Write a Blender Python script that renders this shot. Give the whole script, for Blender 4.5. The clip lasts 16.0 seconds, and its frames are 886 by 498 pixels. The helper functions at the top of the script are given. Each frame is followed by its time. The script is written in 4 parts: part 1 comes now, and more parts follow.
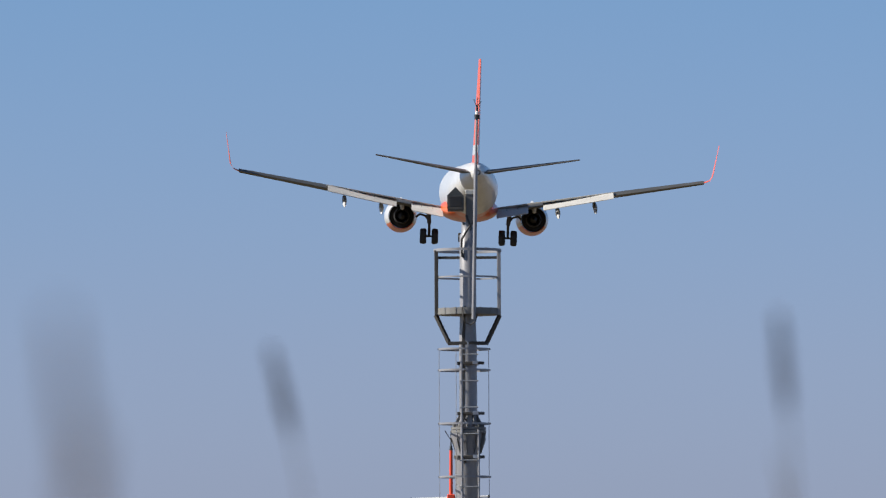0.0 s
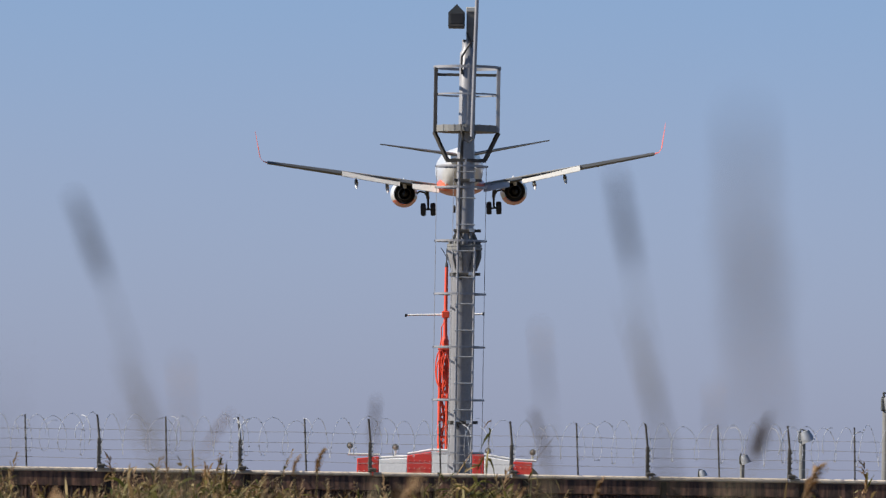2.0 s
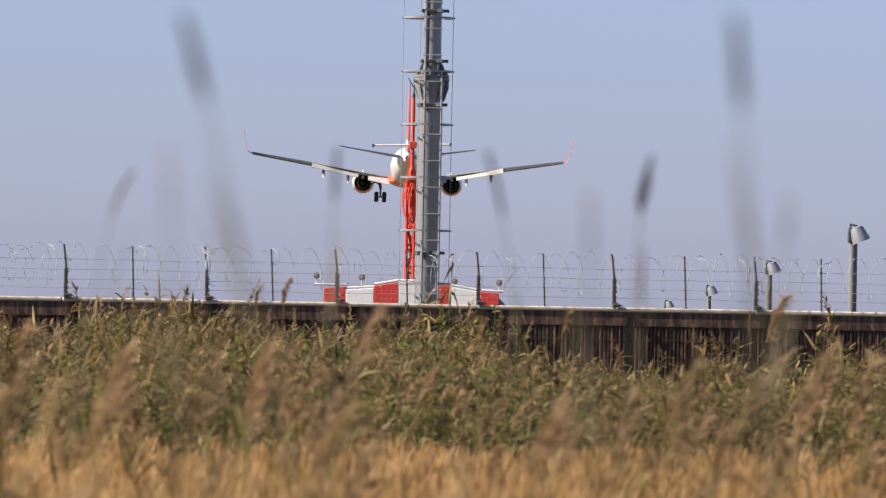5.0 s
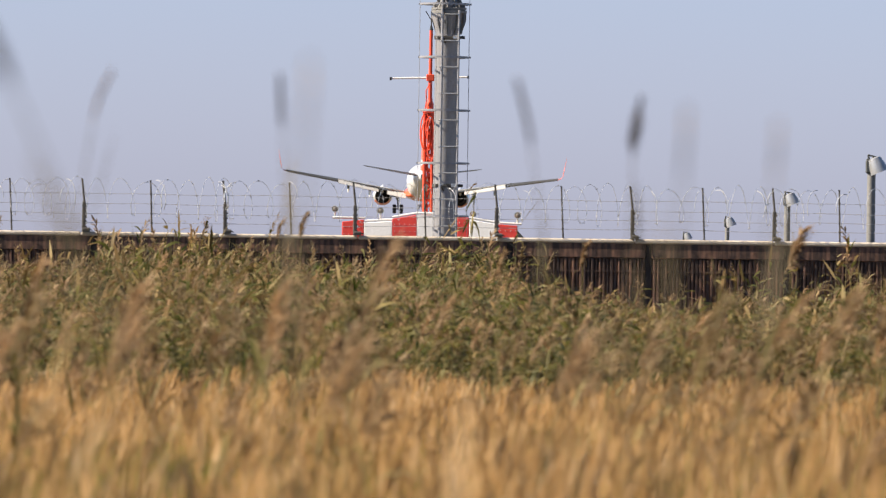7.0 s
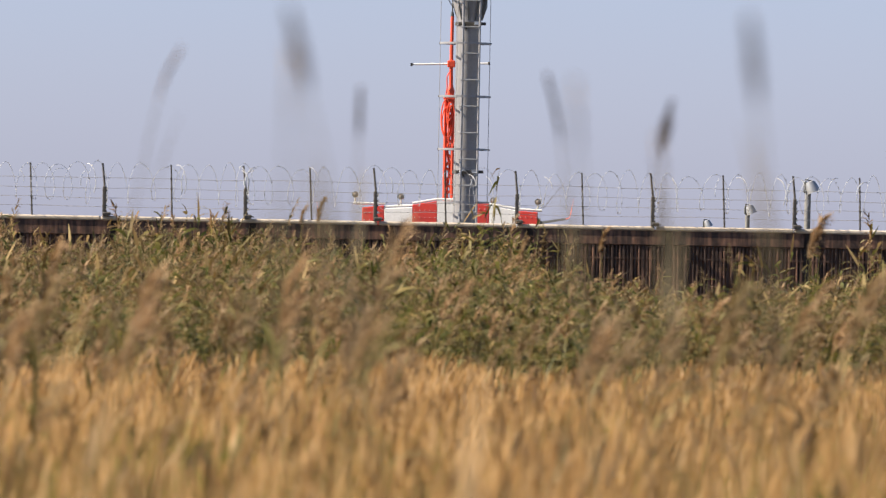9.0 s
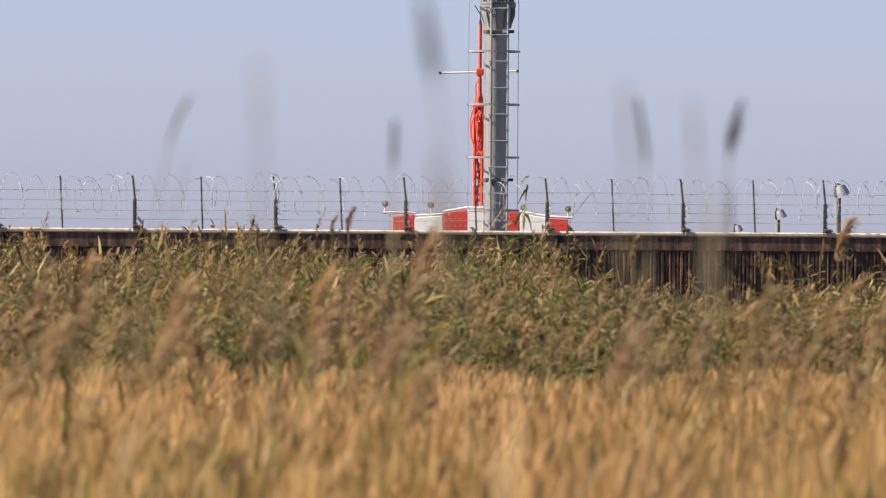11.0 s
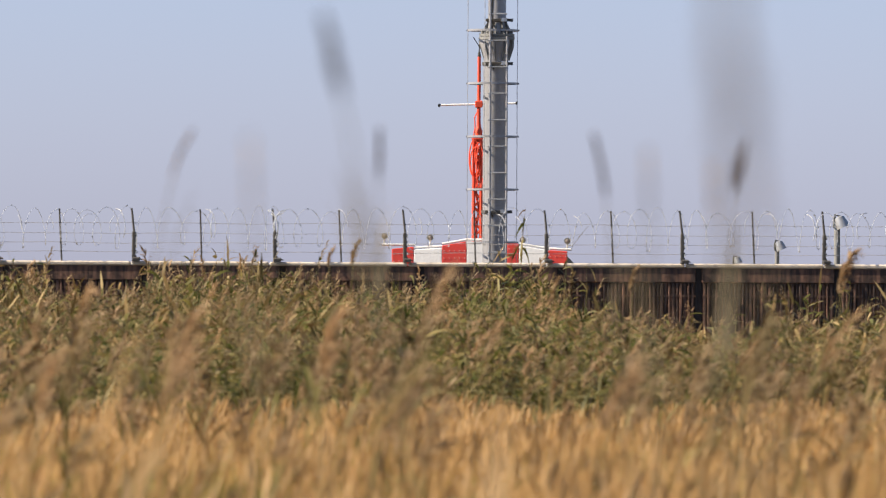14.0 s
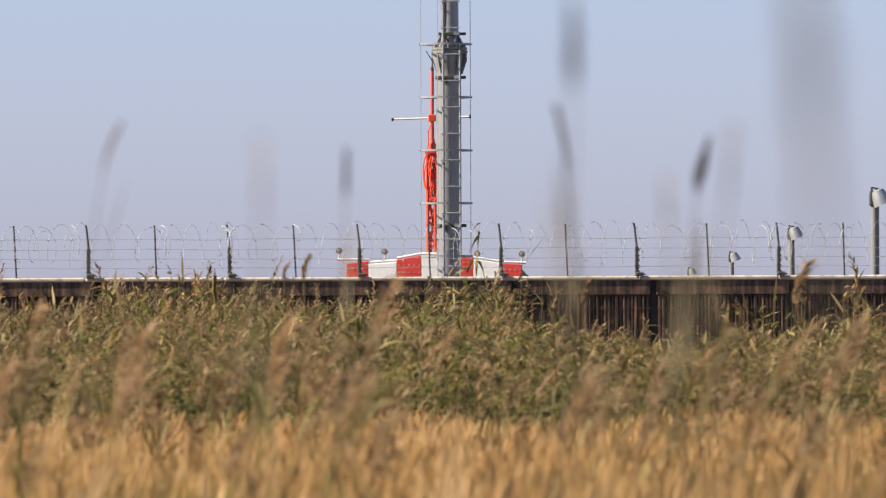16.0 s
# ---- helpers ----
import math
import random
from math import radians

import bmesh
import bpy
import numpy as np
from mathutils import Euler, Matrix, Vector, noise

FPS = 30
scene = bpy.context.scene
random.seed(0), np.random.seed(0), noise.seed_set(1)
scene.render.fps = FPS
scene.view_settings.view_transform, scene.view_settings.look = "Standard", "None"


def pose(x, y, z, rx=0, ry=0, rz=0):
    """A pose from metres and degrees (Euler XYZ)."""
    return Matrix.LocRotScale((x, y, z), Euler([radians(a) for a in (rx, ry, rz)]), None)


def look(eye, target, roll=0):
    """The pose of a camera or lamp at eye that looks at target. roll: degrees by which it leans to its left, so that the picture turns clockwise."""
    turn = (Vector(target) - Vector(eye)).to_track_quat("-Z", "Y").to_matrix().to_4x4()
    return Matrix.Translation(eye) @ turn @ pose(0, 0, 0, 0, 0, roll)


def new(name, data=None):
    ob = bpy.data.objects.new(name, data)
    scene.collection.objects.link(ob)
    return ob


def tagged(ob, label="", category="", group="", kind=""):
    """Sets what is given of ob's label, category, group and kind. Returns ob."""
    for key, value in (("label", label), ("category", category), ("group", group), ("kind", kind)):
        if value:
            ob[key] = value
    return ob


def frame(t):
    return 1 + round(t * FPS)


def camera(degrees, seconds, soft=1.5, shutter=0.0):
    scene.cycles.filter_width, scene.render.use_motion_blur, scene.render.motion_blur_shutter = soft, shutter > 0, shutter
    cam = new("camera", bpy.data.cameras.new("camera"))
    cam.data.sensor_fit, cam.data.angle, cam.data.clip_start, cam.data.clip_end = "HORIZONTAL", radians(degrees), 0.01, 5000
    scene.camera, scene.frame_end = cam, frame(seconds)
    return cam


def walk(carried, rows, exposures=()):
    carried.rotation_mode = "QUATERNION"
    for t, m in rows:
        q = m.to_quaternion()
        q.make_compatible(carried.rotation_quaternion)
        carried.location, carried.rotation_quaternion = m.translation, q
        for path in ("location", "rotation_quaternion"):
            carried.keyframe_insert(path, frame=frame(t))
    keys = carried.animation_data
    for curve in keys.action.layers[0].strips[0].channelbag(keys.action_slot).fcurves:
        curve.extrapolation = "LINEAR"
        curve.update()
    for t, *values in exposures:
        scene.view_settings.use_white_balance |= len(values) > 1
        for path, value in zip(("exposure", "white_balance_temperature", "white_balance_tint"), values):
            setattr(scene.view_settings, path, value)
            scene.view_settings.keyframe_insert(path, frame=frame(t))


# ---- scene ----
# ---------------------------------------------------------------- camera
EYE = Vector((0.0, 0.0, 1.5))
cam = camera(5.611, 16.0, soft=0.85)
cam.data.dof.use_dof = True            # long lens, wide open: near reeds melt away
cam.data.dof.focus_distance = 280.0
cam.data.dof.aperture_fstop = 7.0
# seconds, yaw, pitch, lean
AIM = [ (0.0, 0.143, 2.939, 0.31),
        (0.5, 0.104, 2.688, 0.11),
        (1.0, 0.171, 2.221, -0.75),
        (1.5, 0.137, 2.064, -0.64),
        (2.0, 0.124, 1.778, -0.93),
        (2.5, 0.220, 1.585, -1.18),
        (3.0, 0.332, 1.287, -0.92),
        (3.5, 0.141, 1.113, -1.00),
        (4.0, -0.002, 1.116, -1.18),
        (4.5, -0.064, 0.929, -1.14),
        (7.0, 0.005, 0.279, -0.82),
        (7.5, 0.005, 0.226, -0.68),
        (8.0, -0.025, 0.250, -0.52),
        (8.5, 0.059, 0.194, -0.75),
        (9.0, 0.131, 0.189, -1.09),
        (11.5, 0.422, 0.289, -0.20),
        (12.0, 0.490, 0.411, -0.07),
        (12.5, 0.459, 0.462, -0.01),
        (13.0, 0.475, 0.445, -0.07),
        (13.5, 0.451, 0.372, -0.20),
        (14.0, 0.323, 0.444, -0.29),
        (14.5, 0.285, 0.532, -0.09),
        (15.0, 0.142, 0.560, -0.05),
        (15.5, 0.065, 0.572, -0.03),
        (16.0, 0.035, 0.533, 0.22)]


def aim(yaw, pitch, lean):
    y, p = radians(yaw), radians(pitch)
    way = Vector((-math.sin(y) * math.cos(p), math.cos(y) * math.cos(p), math.sin(p)))
    return look(EYE, EYE + way, -lean)


walk(cam, [(t, aim(y, p, r)) for t, y, p, r in AIM],
     exposures=[(0, 0.54, 6500, 9), (0.6, 0.63, 6500, 9), (1.5, 0.66, 6550, 9), (2.5, 0.63, 6600, 11), (3.5, 0.67, 6750, 13), (4, 0.83, 6850, 13), (4.5, 0.90, 6900, 13), (7, 1.16, 7350, 11), (16, 1.18, 7350, 11)])

# ---------------------------------------------------------------- light
SUN_EL, SUN_AZ = 39.0, 8.0            # from the left, a little to the camera's side
sun_way = Vector((-math.cos(radians(SUN_AZ)) * math.cos(radians(SUN_EL)),
                  -math.sin(radians(SUN_AZ)) * math.cos(radians(SUN_EL)), math.sin(radians(SUN_EL))))
world = bpy.data.worlds.new("sky")
scene.world = world
world.use_nodes = True
wn = world.node_tree
sky = wn.nodes.new("ShaderNodeTexSky")
sky.sky_type, sky.sun_disc = "NISHITA", False
sky.sun_elevation, sky.sun_rotation = radians(SUN_EL), radians(-90 - SUN_AZ)
sky.air_density, sky.dust_density, sky.ozone_density = 1.0, 0.6, 3.0
tint = wn.nodes.new("ShaderNodeMix")          # clear autumn air, bluer than the model's horizon
tint.data_type, tint.blend_type = "RGBA", "MULTIPLY"
tint.inputs[0].default_value = 1.0
way = wn.nodes.new("ShaderNodeTexCoord")
up = wn.nodes.new("ShaderNodeSeparateXYZ")
wn.links.new(way.outputs["Generated"], up.inputs[0])
haze = wn.nodes.new("ShaderNodeValToRGB")     # paler towards the horizon
haze.color_ramp.elements[0].position, haze.color_ramp.elements[0].color = 0.0, (0.94, 1.05, 1.88, 1)
mid = haze.color_ramp.elements.new(0.04)
mid.color = (0.885, 1.00, 1.65, 1)
last = haze.color_ramp.elements[2]
last.position, last.color = 0.10, (0.695, 0.975, 1.445, 1)
high = haze.color_ramp.elements.new(0.30)
high.color = (0.95, 1.0, 1.12, 1)
wn.links.new(up.outputs[2], haze.inputs[0])
wn.links.new(haze.outputs[0], tint.inputs[7])
wn.links.new(sky.outputs[0], tint.inputs[6])
wn.links.new(tint.outputs[2], wn.nodes["Background"].inputs[0])
wn.nodes["Background"].inputs[1].default_value = 0.0505
sun_data = bpy.data.lights.new("sun", "SUN")
sun_data.energy, sun_data.angle, sun_data.color = 5.0, radians(0.5), (1.0, 0.93, 0.83)
sun = new("sun", sun_data)
sun.matrix_world = look(sun_way * 100, (0, 0, 0))


# ---------------------------------------------------------------- materials
def ramp(nt, fac, stops):
    r = nt.nodes.new("ShaderNodeValToRGB")
    while len(r.color_ramp.elements) < len(stops):
        r.color_ramp.elements.new(0.5)
    for e, (p, c) in zip(r.color_ramp.elements, stops):
        e.position, e.color = p, (*c, 1)
    nt.links.new(fac, r.inputs[0])
    return r.outputs[0]


def coords(nt, stretch=(1, 1, 1)):
    c = nt.nodes.new("ShaderNodeTexCoord")
    m = nt.nodes.new("ShaderNodeMapping")
    m.inputs["Scale"].default_value = stretch
    nt.links.new(c.outputs["Object"], m.inputs[0])
    return m.outputs[0]


def noise_tex(nt, scale, detail=4.0, stretch=(1, 1, 1)):
    n = nt.nodes.new("ShaderNodeTexNoise")
    n.inputs["Scale"].default_value, n.inputs["Detail"].default_value = scale, detail
    nt.links.new(coords(nt, stretch), n.inputs["Vector"])
    return n.outputs[0]


def mixed(nt, fac, a, b, blend="MIX"):
    m = nt.nodes.new("ShaderNodeMix")
    m.data_type, m.blend_type = "RGBA", blend
    for sock, v in ((m.inputs[0], fac), (m.inputs[6], a), (m.inputs[7], b)):
        if isinstance(v, (int, float)):
            sock.default_value = v
        elif isinstance(v, tuple):
            sock.default_value = (*v, 1)
        else:
            nt.links.new(v, sock)
    return m.outputs[2]


def worn(name, base, other, rough=0.5, metal=0.0, coarse=1.5, fine=25.0, stretch=(1, 1, 1), bump=0.15, spread=(0.35, 0.7), coat=0.0):
    """A painted, metal or mineral surface: two tones in large stains, fine grain over them."""
    m = bpy.data.materials.new(name)
    m.use_nodes = True
    nt = m.node_tree
    b = nt.nodes["Principled BSDF"]
    big = noise_tex(nt, coarse, 5.0, stretch)
    small = noise_tex(nt, fine, 3.0)
    tone = ramp(nt, big, [(spread[0], base), (spread[1], other)])
    grain = ramp(nt, small, [(0.3, (0.90, 0.90, 0.90)), (0.7, (1.05, 1.05, 1.05))])
    nt.links.new(mixed(nt, 1.0, tone, grain, "MULTIPLY"), b.inputs["Base Color"])
    b.inputs["Roughness"].default_value, b.inputs["Metallic"].default_value = rough, metal
    b.inputs["Coat Weight"].default_value = coat
    if bump:
        n = nt.nodes.new("ShaderNodeBump")
        n.inputs["Strength"].default_value, n.inputs["Distance"].default_value = bump, 0.01
        nt.links.new(small, n.inputs["Height"])
        nt.links.new(n.outputs[0], b.inputs["Normal"])
    return m


PATCH = ((0.58, 0.68, 0.56), (0.97, 0.96, 0.92), (1.30, 1.18, 1.06))
PATCH_STRAW = ((0.86, 0.80, 0.74), (1.0, 0.97, 0.94), (1.14, 1.07, 1.02))


def blade(name, stops, through_light=0.35, rough=0.6, patches=PATCH):
    """Plant matter: every blade its own tone, light shining through."""
    m = bpy.data.materials.new(name)
    m.use_nodes = True
    nt = m.node_tree
    b = nt.nodes["Principled BSDF"]
    g = nt.nodes.new("ShaderNodeNewGeometry")
    tone = ramp(nt, g.outputs["Random Per Island"], stops)
    patch = ramp(nt, noise_tex(nt, 1.1, 4.0), list(zip((0.34, 0.5, 0.66), patches)))
    col = mixed(nt, 1.0, tone, patch, "MULTIPLY")
    nt.links.new(col, b.inputs["Base Color"])
    b.inputs["Roughness"].default_value = rough
    b.inputs["Specular IOR Level"].default_value = 0.25
    tr = nt.nodes.new("ShaderNodeBsdfTranslucent")
    nt.links.new(col, tr.inputs[0])
    mx = nt.nodes.new("ShaderNodeMixShader")
    mx.inputs[0].default_value = through_light
    nt.links.new(b.outputs[0], mx.inputs[1])
    nt.links.new(tr.outputs[0], mx.inputs[2])
    nt.links.new(mx.outputs[0], nt.nodes["Material Output"].inputs[0])
    return m


M_STEEL = worn("galvanised_steel", (0.315, 0.314, 0.330), (0.255, 0.255, 0.270), 0.38, 0.2, 1.2, 30, bump=0.05)
M_STEEL_MID = worn("dull_steel", (0.20, 0.20, 0.195), (0.15, 0.15, 0.146), 0.6, 0.0, 1.5, 30)
M_STEEL_DARK = worn("weathered_steel", (0.075, 0.068, 0.060), (0.05, 0.046, 0.042), 0.65, 0.0, 3, 40)
M_ZINC = worn("bright_zinc", (0.46, 0.47, 0.485), (0.35, 0.36, 0.375), 0.38, 0.5, 4, 40)
M_TAPE = worn("bright_steel_tape", (0.62, 0.63, 0.645), (0.50, 0.51, 0.525), 0.3, 0.3, 6, 40)
M_BLACK = worn("black_plastic", (0.02, 0.02, 0.022), (0.035, 0.035, 0.035), 0.55, 0, 5, 50)
M_HOUSING = worn("dark_grey_housing", (0.075, 0.08, 0.08), (0.05, 0.055, 0.055), 0.5, 0.1, 3, 40)
M_CAP = worn("pale_cap", (0.55, 0.55, 0.52), (0.42, 0.42, 0.40), 0.6, 0, 4, 40)
M_RED = worn("red_paint", (0.62, 0.045, 0.03), (0.48, 0.04, 0.03), 0.5, 0, 2.5, 30)
M_ORANGE = worn("orange_paint", (0.80, 0.085, 0.032), (0.62, 0.055, 0.028), 0.5, 0, 3, 30)
M_WHITE = worn("white_paint", (0.78, 0.77, 0.75), (0.68, 0.67, 0.65), 0.5, 0, 1.8, 30)
M_COPING = worn("cream_concrete", (0.62, 0.54, 0.45), (0.46, 0.39, 0.31), 0.9, 0, 1.4, 14, bump=0.4)
M_WALL = worn("stained_concrete", (0.36, 0.155, 0.095), (0.035, 0.024, 0.020), 0.9, 0, 2.4, 12, (2.5, 2.5, 0.7), 0.5, (0.38, 0.53))
M_WALL_RIB = worn("ribbed_dark_concrete", (0.20, 0.105, 0.070), (0.055, 0.034, 0.028), 0.95, 0, 2.2, 12, (4.0, 4.0, 0.6), 0.6, (0.38, 0.56))
M_WALL_JOINT = worn("black_stained_concrete", (0.026, 0.020, 0.018), (0.050, 0.036, 0.030), 0.95, 0, 2, 12, bump=0.4)
M_SOIL = worn("dry_soil", (0.115, 0.088, 0.050), (0.070, 0.058, 0.032), 0.95, 0, 0.6, 9, bump=0.6)
M_LENS = worn("lamp_glass", (0.34, 0.29, 0.23), (0.20, 0.17, 0.13), 0.25, 0.2, 8, 60)
M_HULL = worn("white_aircraft_paint", (0.66, 0.66, 0.655), (0.57, 0.57, 0.56), 0.3, 0, 0.35, 5, bump=0.0, coat=0.3)
M_HULL_ORANGE = worn("orange_aircraft_paint", (0.76, 0.125, 0.026), (0.66, 0.10, 0.024), 0.3, 0, 0.35, 5, bump=0.0, coat=0.3)
M_TAIL_RED = worn("coral_aircraft_paint", (0.82, 0.12, 0.03), (0.74, 0.10, 0.03), 0.4, 0, 0.35, 5, bump=0.0, coat=0.2)
# near-black: the shade under wings and tailplane is put into the colour
M_WING_SHADED = worn("shade_darkened_wing_skin", (0.058, 0.057, 0.050), (0.042, 0.041, 0.036), 0.5, 0.0, 0.5, 6, bump=0.0)
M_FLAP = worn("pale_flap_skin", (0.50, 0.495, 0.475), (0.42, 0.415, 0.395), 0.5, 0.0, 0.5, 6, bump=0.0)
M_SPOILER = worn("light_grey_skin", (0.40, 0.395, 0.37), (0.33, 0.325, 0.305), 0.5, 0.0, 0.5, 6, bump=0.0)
M_RUBBER = worn("tyre_rubber", (0.018, 0.018, 0.019), (0.03, 0.03, 0.03), 0.8, 0, 3, 20, bump=0.1)
M_HOT = worn("burnt_metal", (0.008, 0.0075, 0.007), (0.013, 0.012, 0.011), 0.85, 0.0, 3, 20, bump=0.0)
M_STEM = blade("reed_stem", [(0, (0.140, 0.116, 0.042)), (0.5, (0.251, 0.195, 0.084)), (1, (0.391, 0.326, 0.177))], 0.1)
M_LEAF = blade("reed_leaf", [(0, (0.045, 0.058, 0.014)), (0.45, (0.110, 0.112, 0.032)), (0.8, (0.195, 0.167, 0.060)), (1, (0.353, 0.312, 0.167))], 0.45, 0.5)
M_LEAF_DRY = blade("dry_reed_leaf", [(0, (0.106, 0.069, 0.028)), (0.6, (0.202, 0.138, 0.057)), (1, (0.368, 0.285, 0.147))], 0.3, 0.5)
M_PLUME = blade("reed_plume", [(0, (0.142, 0.090, 0.049)), (0.6, (0.252, 0.171, 0.100)), (1, (0.408, 0.304, 0.199))], 0.4, 0.8)
M_DARK_PLUME = blade("dark_reed_plume", [(0.0, (0.07, 0.05, 0.036)), (1.0, (0.17, 0.12, 0.085))], 0.15, 0.8)
M_WITHERED = blade("withered_leaf", [(0.0, (0.09, 0.075, 0.045)), (1.0, (0.18, 0.145, 0.09))], 0.2, 0.7)
M_STRAW = blade("straw", [(0, (0.276, 0.167, 0.070)), (0.4, (0.369, 0.227, 0.094)), (0.8, (0.446, 0.288, 0.129)), (1, (0.563, 0.398, 0.223))], 0.5, 0.6, PATCH_STRAW)
M_STRAW_GREEN = blade("green_grass", [(0, (0.052, 0.088, 0.009)), (1, (0.175, 0.205, 0.025))], 0.35, 0.6)


# ---------------------------------------------------------------- mesh helpers
def part(name, bm, material, parent=None, label=""):
    me = bpy.data.meshes.new(name)
    bm.to_mesh(me)
    bm.free()
    for m in material if isinstance(material, (list, tuple)) else (material,):
        me.materials.append(m)
    ob = new(name, me)
    if parent:
        ob.parent = parent
    return tagged(ob, label)


def smooth(bm, angle=40):
    for f in bm.faces:
        f.smooth = True
    for e in bm.edges:
        if len(e.link_faces) == 2 and e.calc_face_angle(0) > radians(angle):
            e.smooth = False
    return bm


def box(bm, size, at=(0, 0, 0), turn=None, bevel=0.0):
    m = Matrix.Translation(at) @ (turn or Matrix()) @ Matrix.Diagonal((*size, 1))
    made = bmesh.ops.create_cube(bm, size=1, matrix=m)["verts"]
    if bevel:
        edges = list({e for v in made for e in v.link_edges})
        bmesh.ops.bevel(bm, geom=edges, offset=bevel, segments=1, affect="EDGES", clamp_overlap=True)
    return bm


def rod(bm, a, b, r, r2=None, seg=10):
    a, b = Vector(a), Vector(b)
    d = b - a
    m = Matrix.Translation((a + b) / 2) @ d.to_track_quat("Z", "Y").to_matrix().to_4x4()
    bmesh.ops.create_cone(bm, cap_ends=True, segments=seg, radius1=r, radius2=r if r2 is None else r2, depth=d.length, matrix=m)
    return bm


def tube(bm, pts, r, seg=6):
    """A bent round bar through the points."""
    pts = [Vector(p) for p in pts]
    rings = []
    for i, p in enumerate(pts):
        d = (pts[min(i + 1, len(pts) - 1)] - pts[max(i - 1, 0)]).normalized()
        x = d.cross(Vector((0.31, 0.93, 0.17))).normalized()
        y = d.cross(x)
        rr = r[i] if isinstance(r, (list, tuple)) else r
        rings.append([bm.verts.new(p + (x * math.cos(k * math.tau / seg) + y * math.sin(k * math.tau / seg)) * rr) for k in range(seg)])
    for a, b in zip(rings, rings[1:]):
        for k in range(seg):
            bm.faces.new((a[k], a[(k + 1) % seg], b[(k + 1) % seg], b[k]))
    bm.faces.new(rings[0][::-1])
    bm.faces.new(rings[-1])
    return bm


def turned(bm, profile, seg=24, at=(0, 0, 0), axis="Z", close=False):
    """A body of revolution: profile of (radius, height)."""
    m = Matrix.Translation(at) @ (Matrix.Rotation(radians(-90), 4, "X") if axis == "Y" else Matrix.Rotation(radians(90), 4, "Y") if axis == "X" else Matrix())
    rings = [[bm.verts.new(m @ Vector((max(r, 1e-4) * math.cos(k * math.tau / seg), max(r, 1e-4) * math.sin(k * math.tau / seg), h))) for k in range(seg)] for r, h in profile]
    pairs = list(zip(rings, rings[1:])) + ([(rings[-1], rings[0])] if close else [])
    for a, b in pairs:
        for k in range(seg):
            bm.faces.new((a[k], a[(k + 1) % seg], b[(k + 1) % seg], b[k]))
    if not close:
        bm.faces.new(rings[0][::-1])
        bm.faces.new(rings[-1])
    bmesh.ops.recalc_face_normals(bm, faces=bm.faces)
    return bm


def ring_strip(bm, r, z, wide, thick, at=(0, 0), seg=40):
    """A flat bar bent into a hoop."""
    prof = [(r - thick / 2, z - wide / 2), (r + thick / 2, z - wide / 2), (r + thick / 2, z + wide / 2), (r - thick / 2, z + wide / 2)]
    return turned(bm, prof, seg, (at[0], at[1], 0), close=True)


def prism(bm, outline, depth, axis=1):
    """An outline in x and z, pushed along y by depth."""
    lo = [bm.verts.new((x, 0, z)) for x, z in outline]
    hi = [bm.verts.new((x, depth, z)) for x, z in outline]
    n = len(outline)
    bm.faces.new(lo)
    bm.faces.new(hi[::-1])
    for k in range(n):
        bm.faces.new((lo[k], hi[k], hi[(k + 1) % n], lo[(k + 1) % n]))
    bmesh.ops.recalc_face_normals(bm, faces=bm.faces)
    return bm


def thing(name, at, label, category, group=""):
    ob = new(name)
    ob.empty_display_size = 0.3
    ob.matrix_basis = Matrix.Translation(at)
    return tagged(ob, label, category, group)


B = bmesh.new

# ---------------------------------------------------------------- ground and wall
bm = B()
xs = [-2500, -400, -60, -20, 20, 60, 400, 2500]
ys = [-2500, -400, -60, 0, 60, 110, 159, 220, 400, 1000, 2000, 4000]
grid = [[bm.verts.new((x, y, 0)) for x in xs] for y in ys]
for a, b in zip(grid, grid[1:]):
    for k in range(len(xs) - 1):
        bm.faces.new((a[k], a[k + 1], b[k + 1], b[k]))
tagged(part("ground", bm, M_SOIL), "dry brown soil under reeds and grass", "ground", kind="structure")

WALL_Y, WALL_TOP, BAY = 160.0, 2.5, 2.455
wall = tagged(new("wall_airfield"), "dark stained ribbed concrete perimeter wall with pale coping", "wall", kind="structure")
wall.matrix_basis = Matrix.Translation((0, WALL_Y, 0))
bm = B()
box(bm, (40 * BAY, 0.10, WALL_TOP - 0.06), (0, 0.12, (WALL_TOP - 0.06) / 2))
part("wall_core", bm, M_WALL_RIB, wall)
bm = B()
rs = random.Random(5)
for i in range(-18, 18):
    box(bm, (BAY - 0.012, 0.26, 0.075 + rs.uniform(-0.005, 0.005)), (0.93 + (i + 0.5) * BAY, 0.122, WALL_TOP - 0.037), bevel=0.022)
part("coping", bm, M_COPING, wall, "sunlit cream concrete coping")


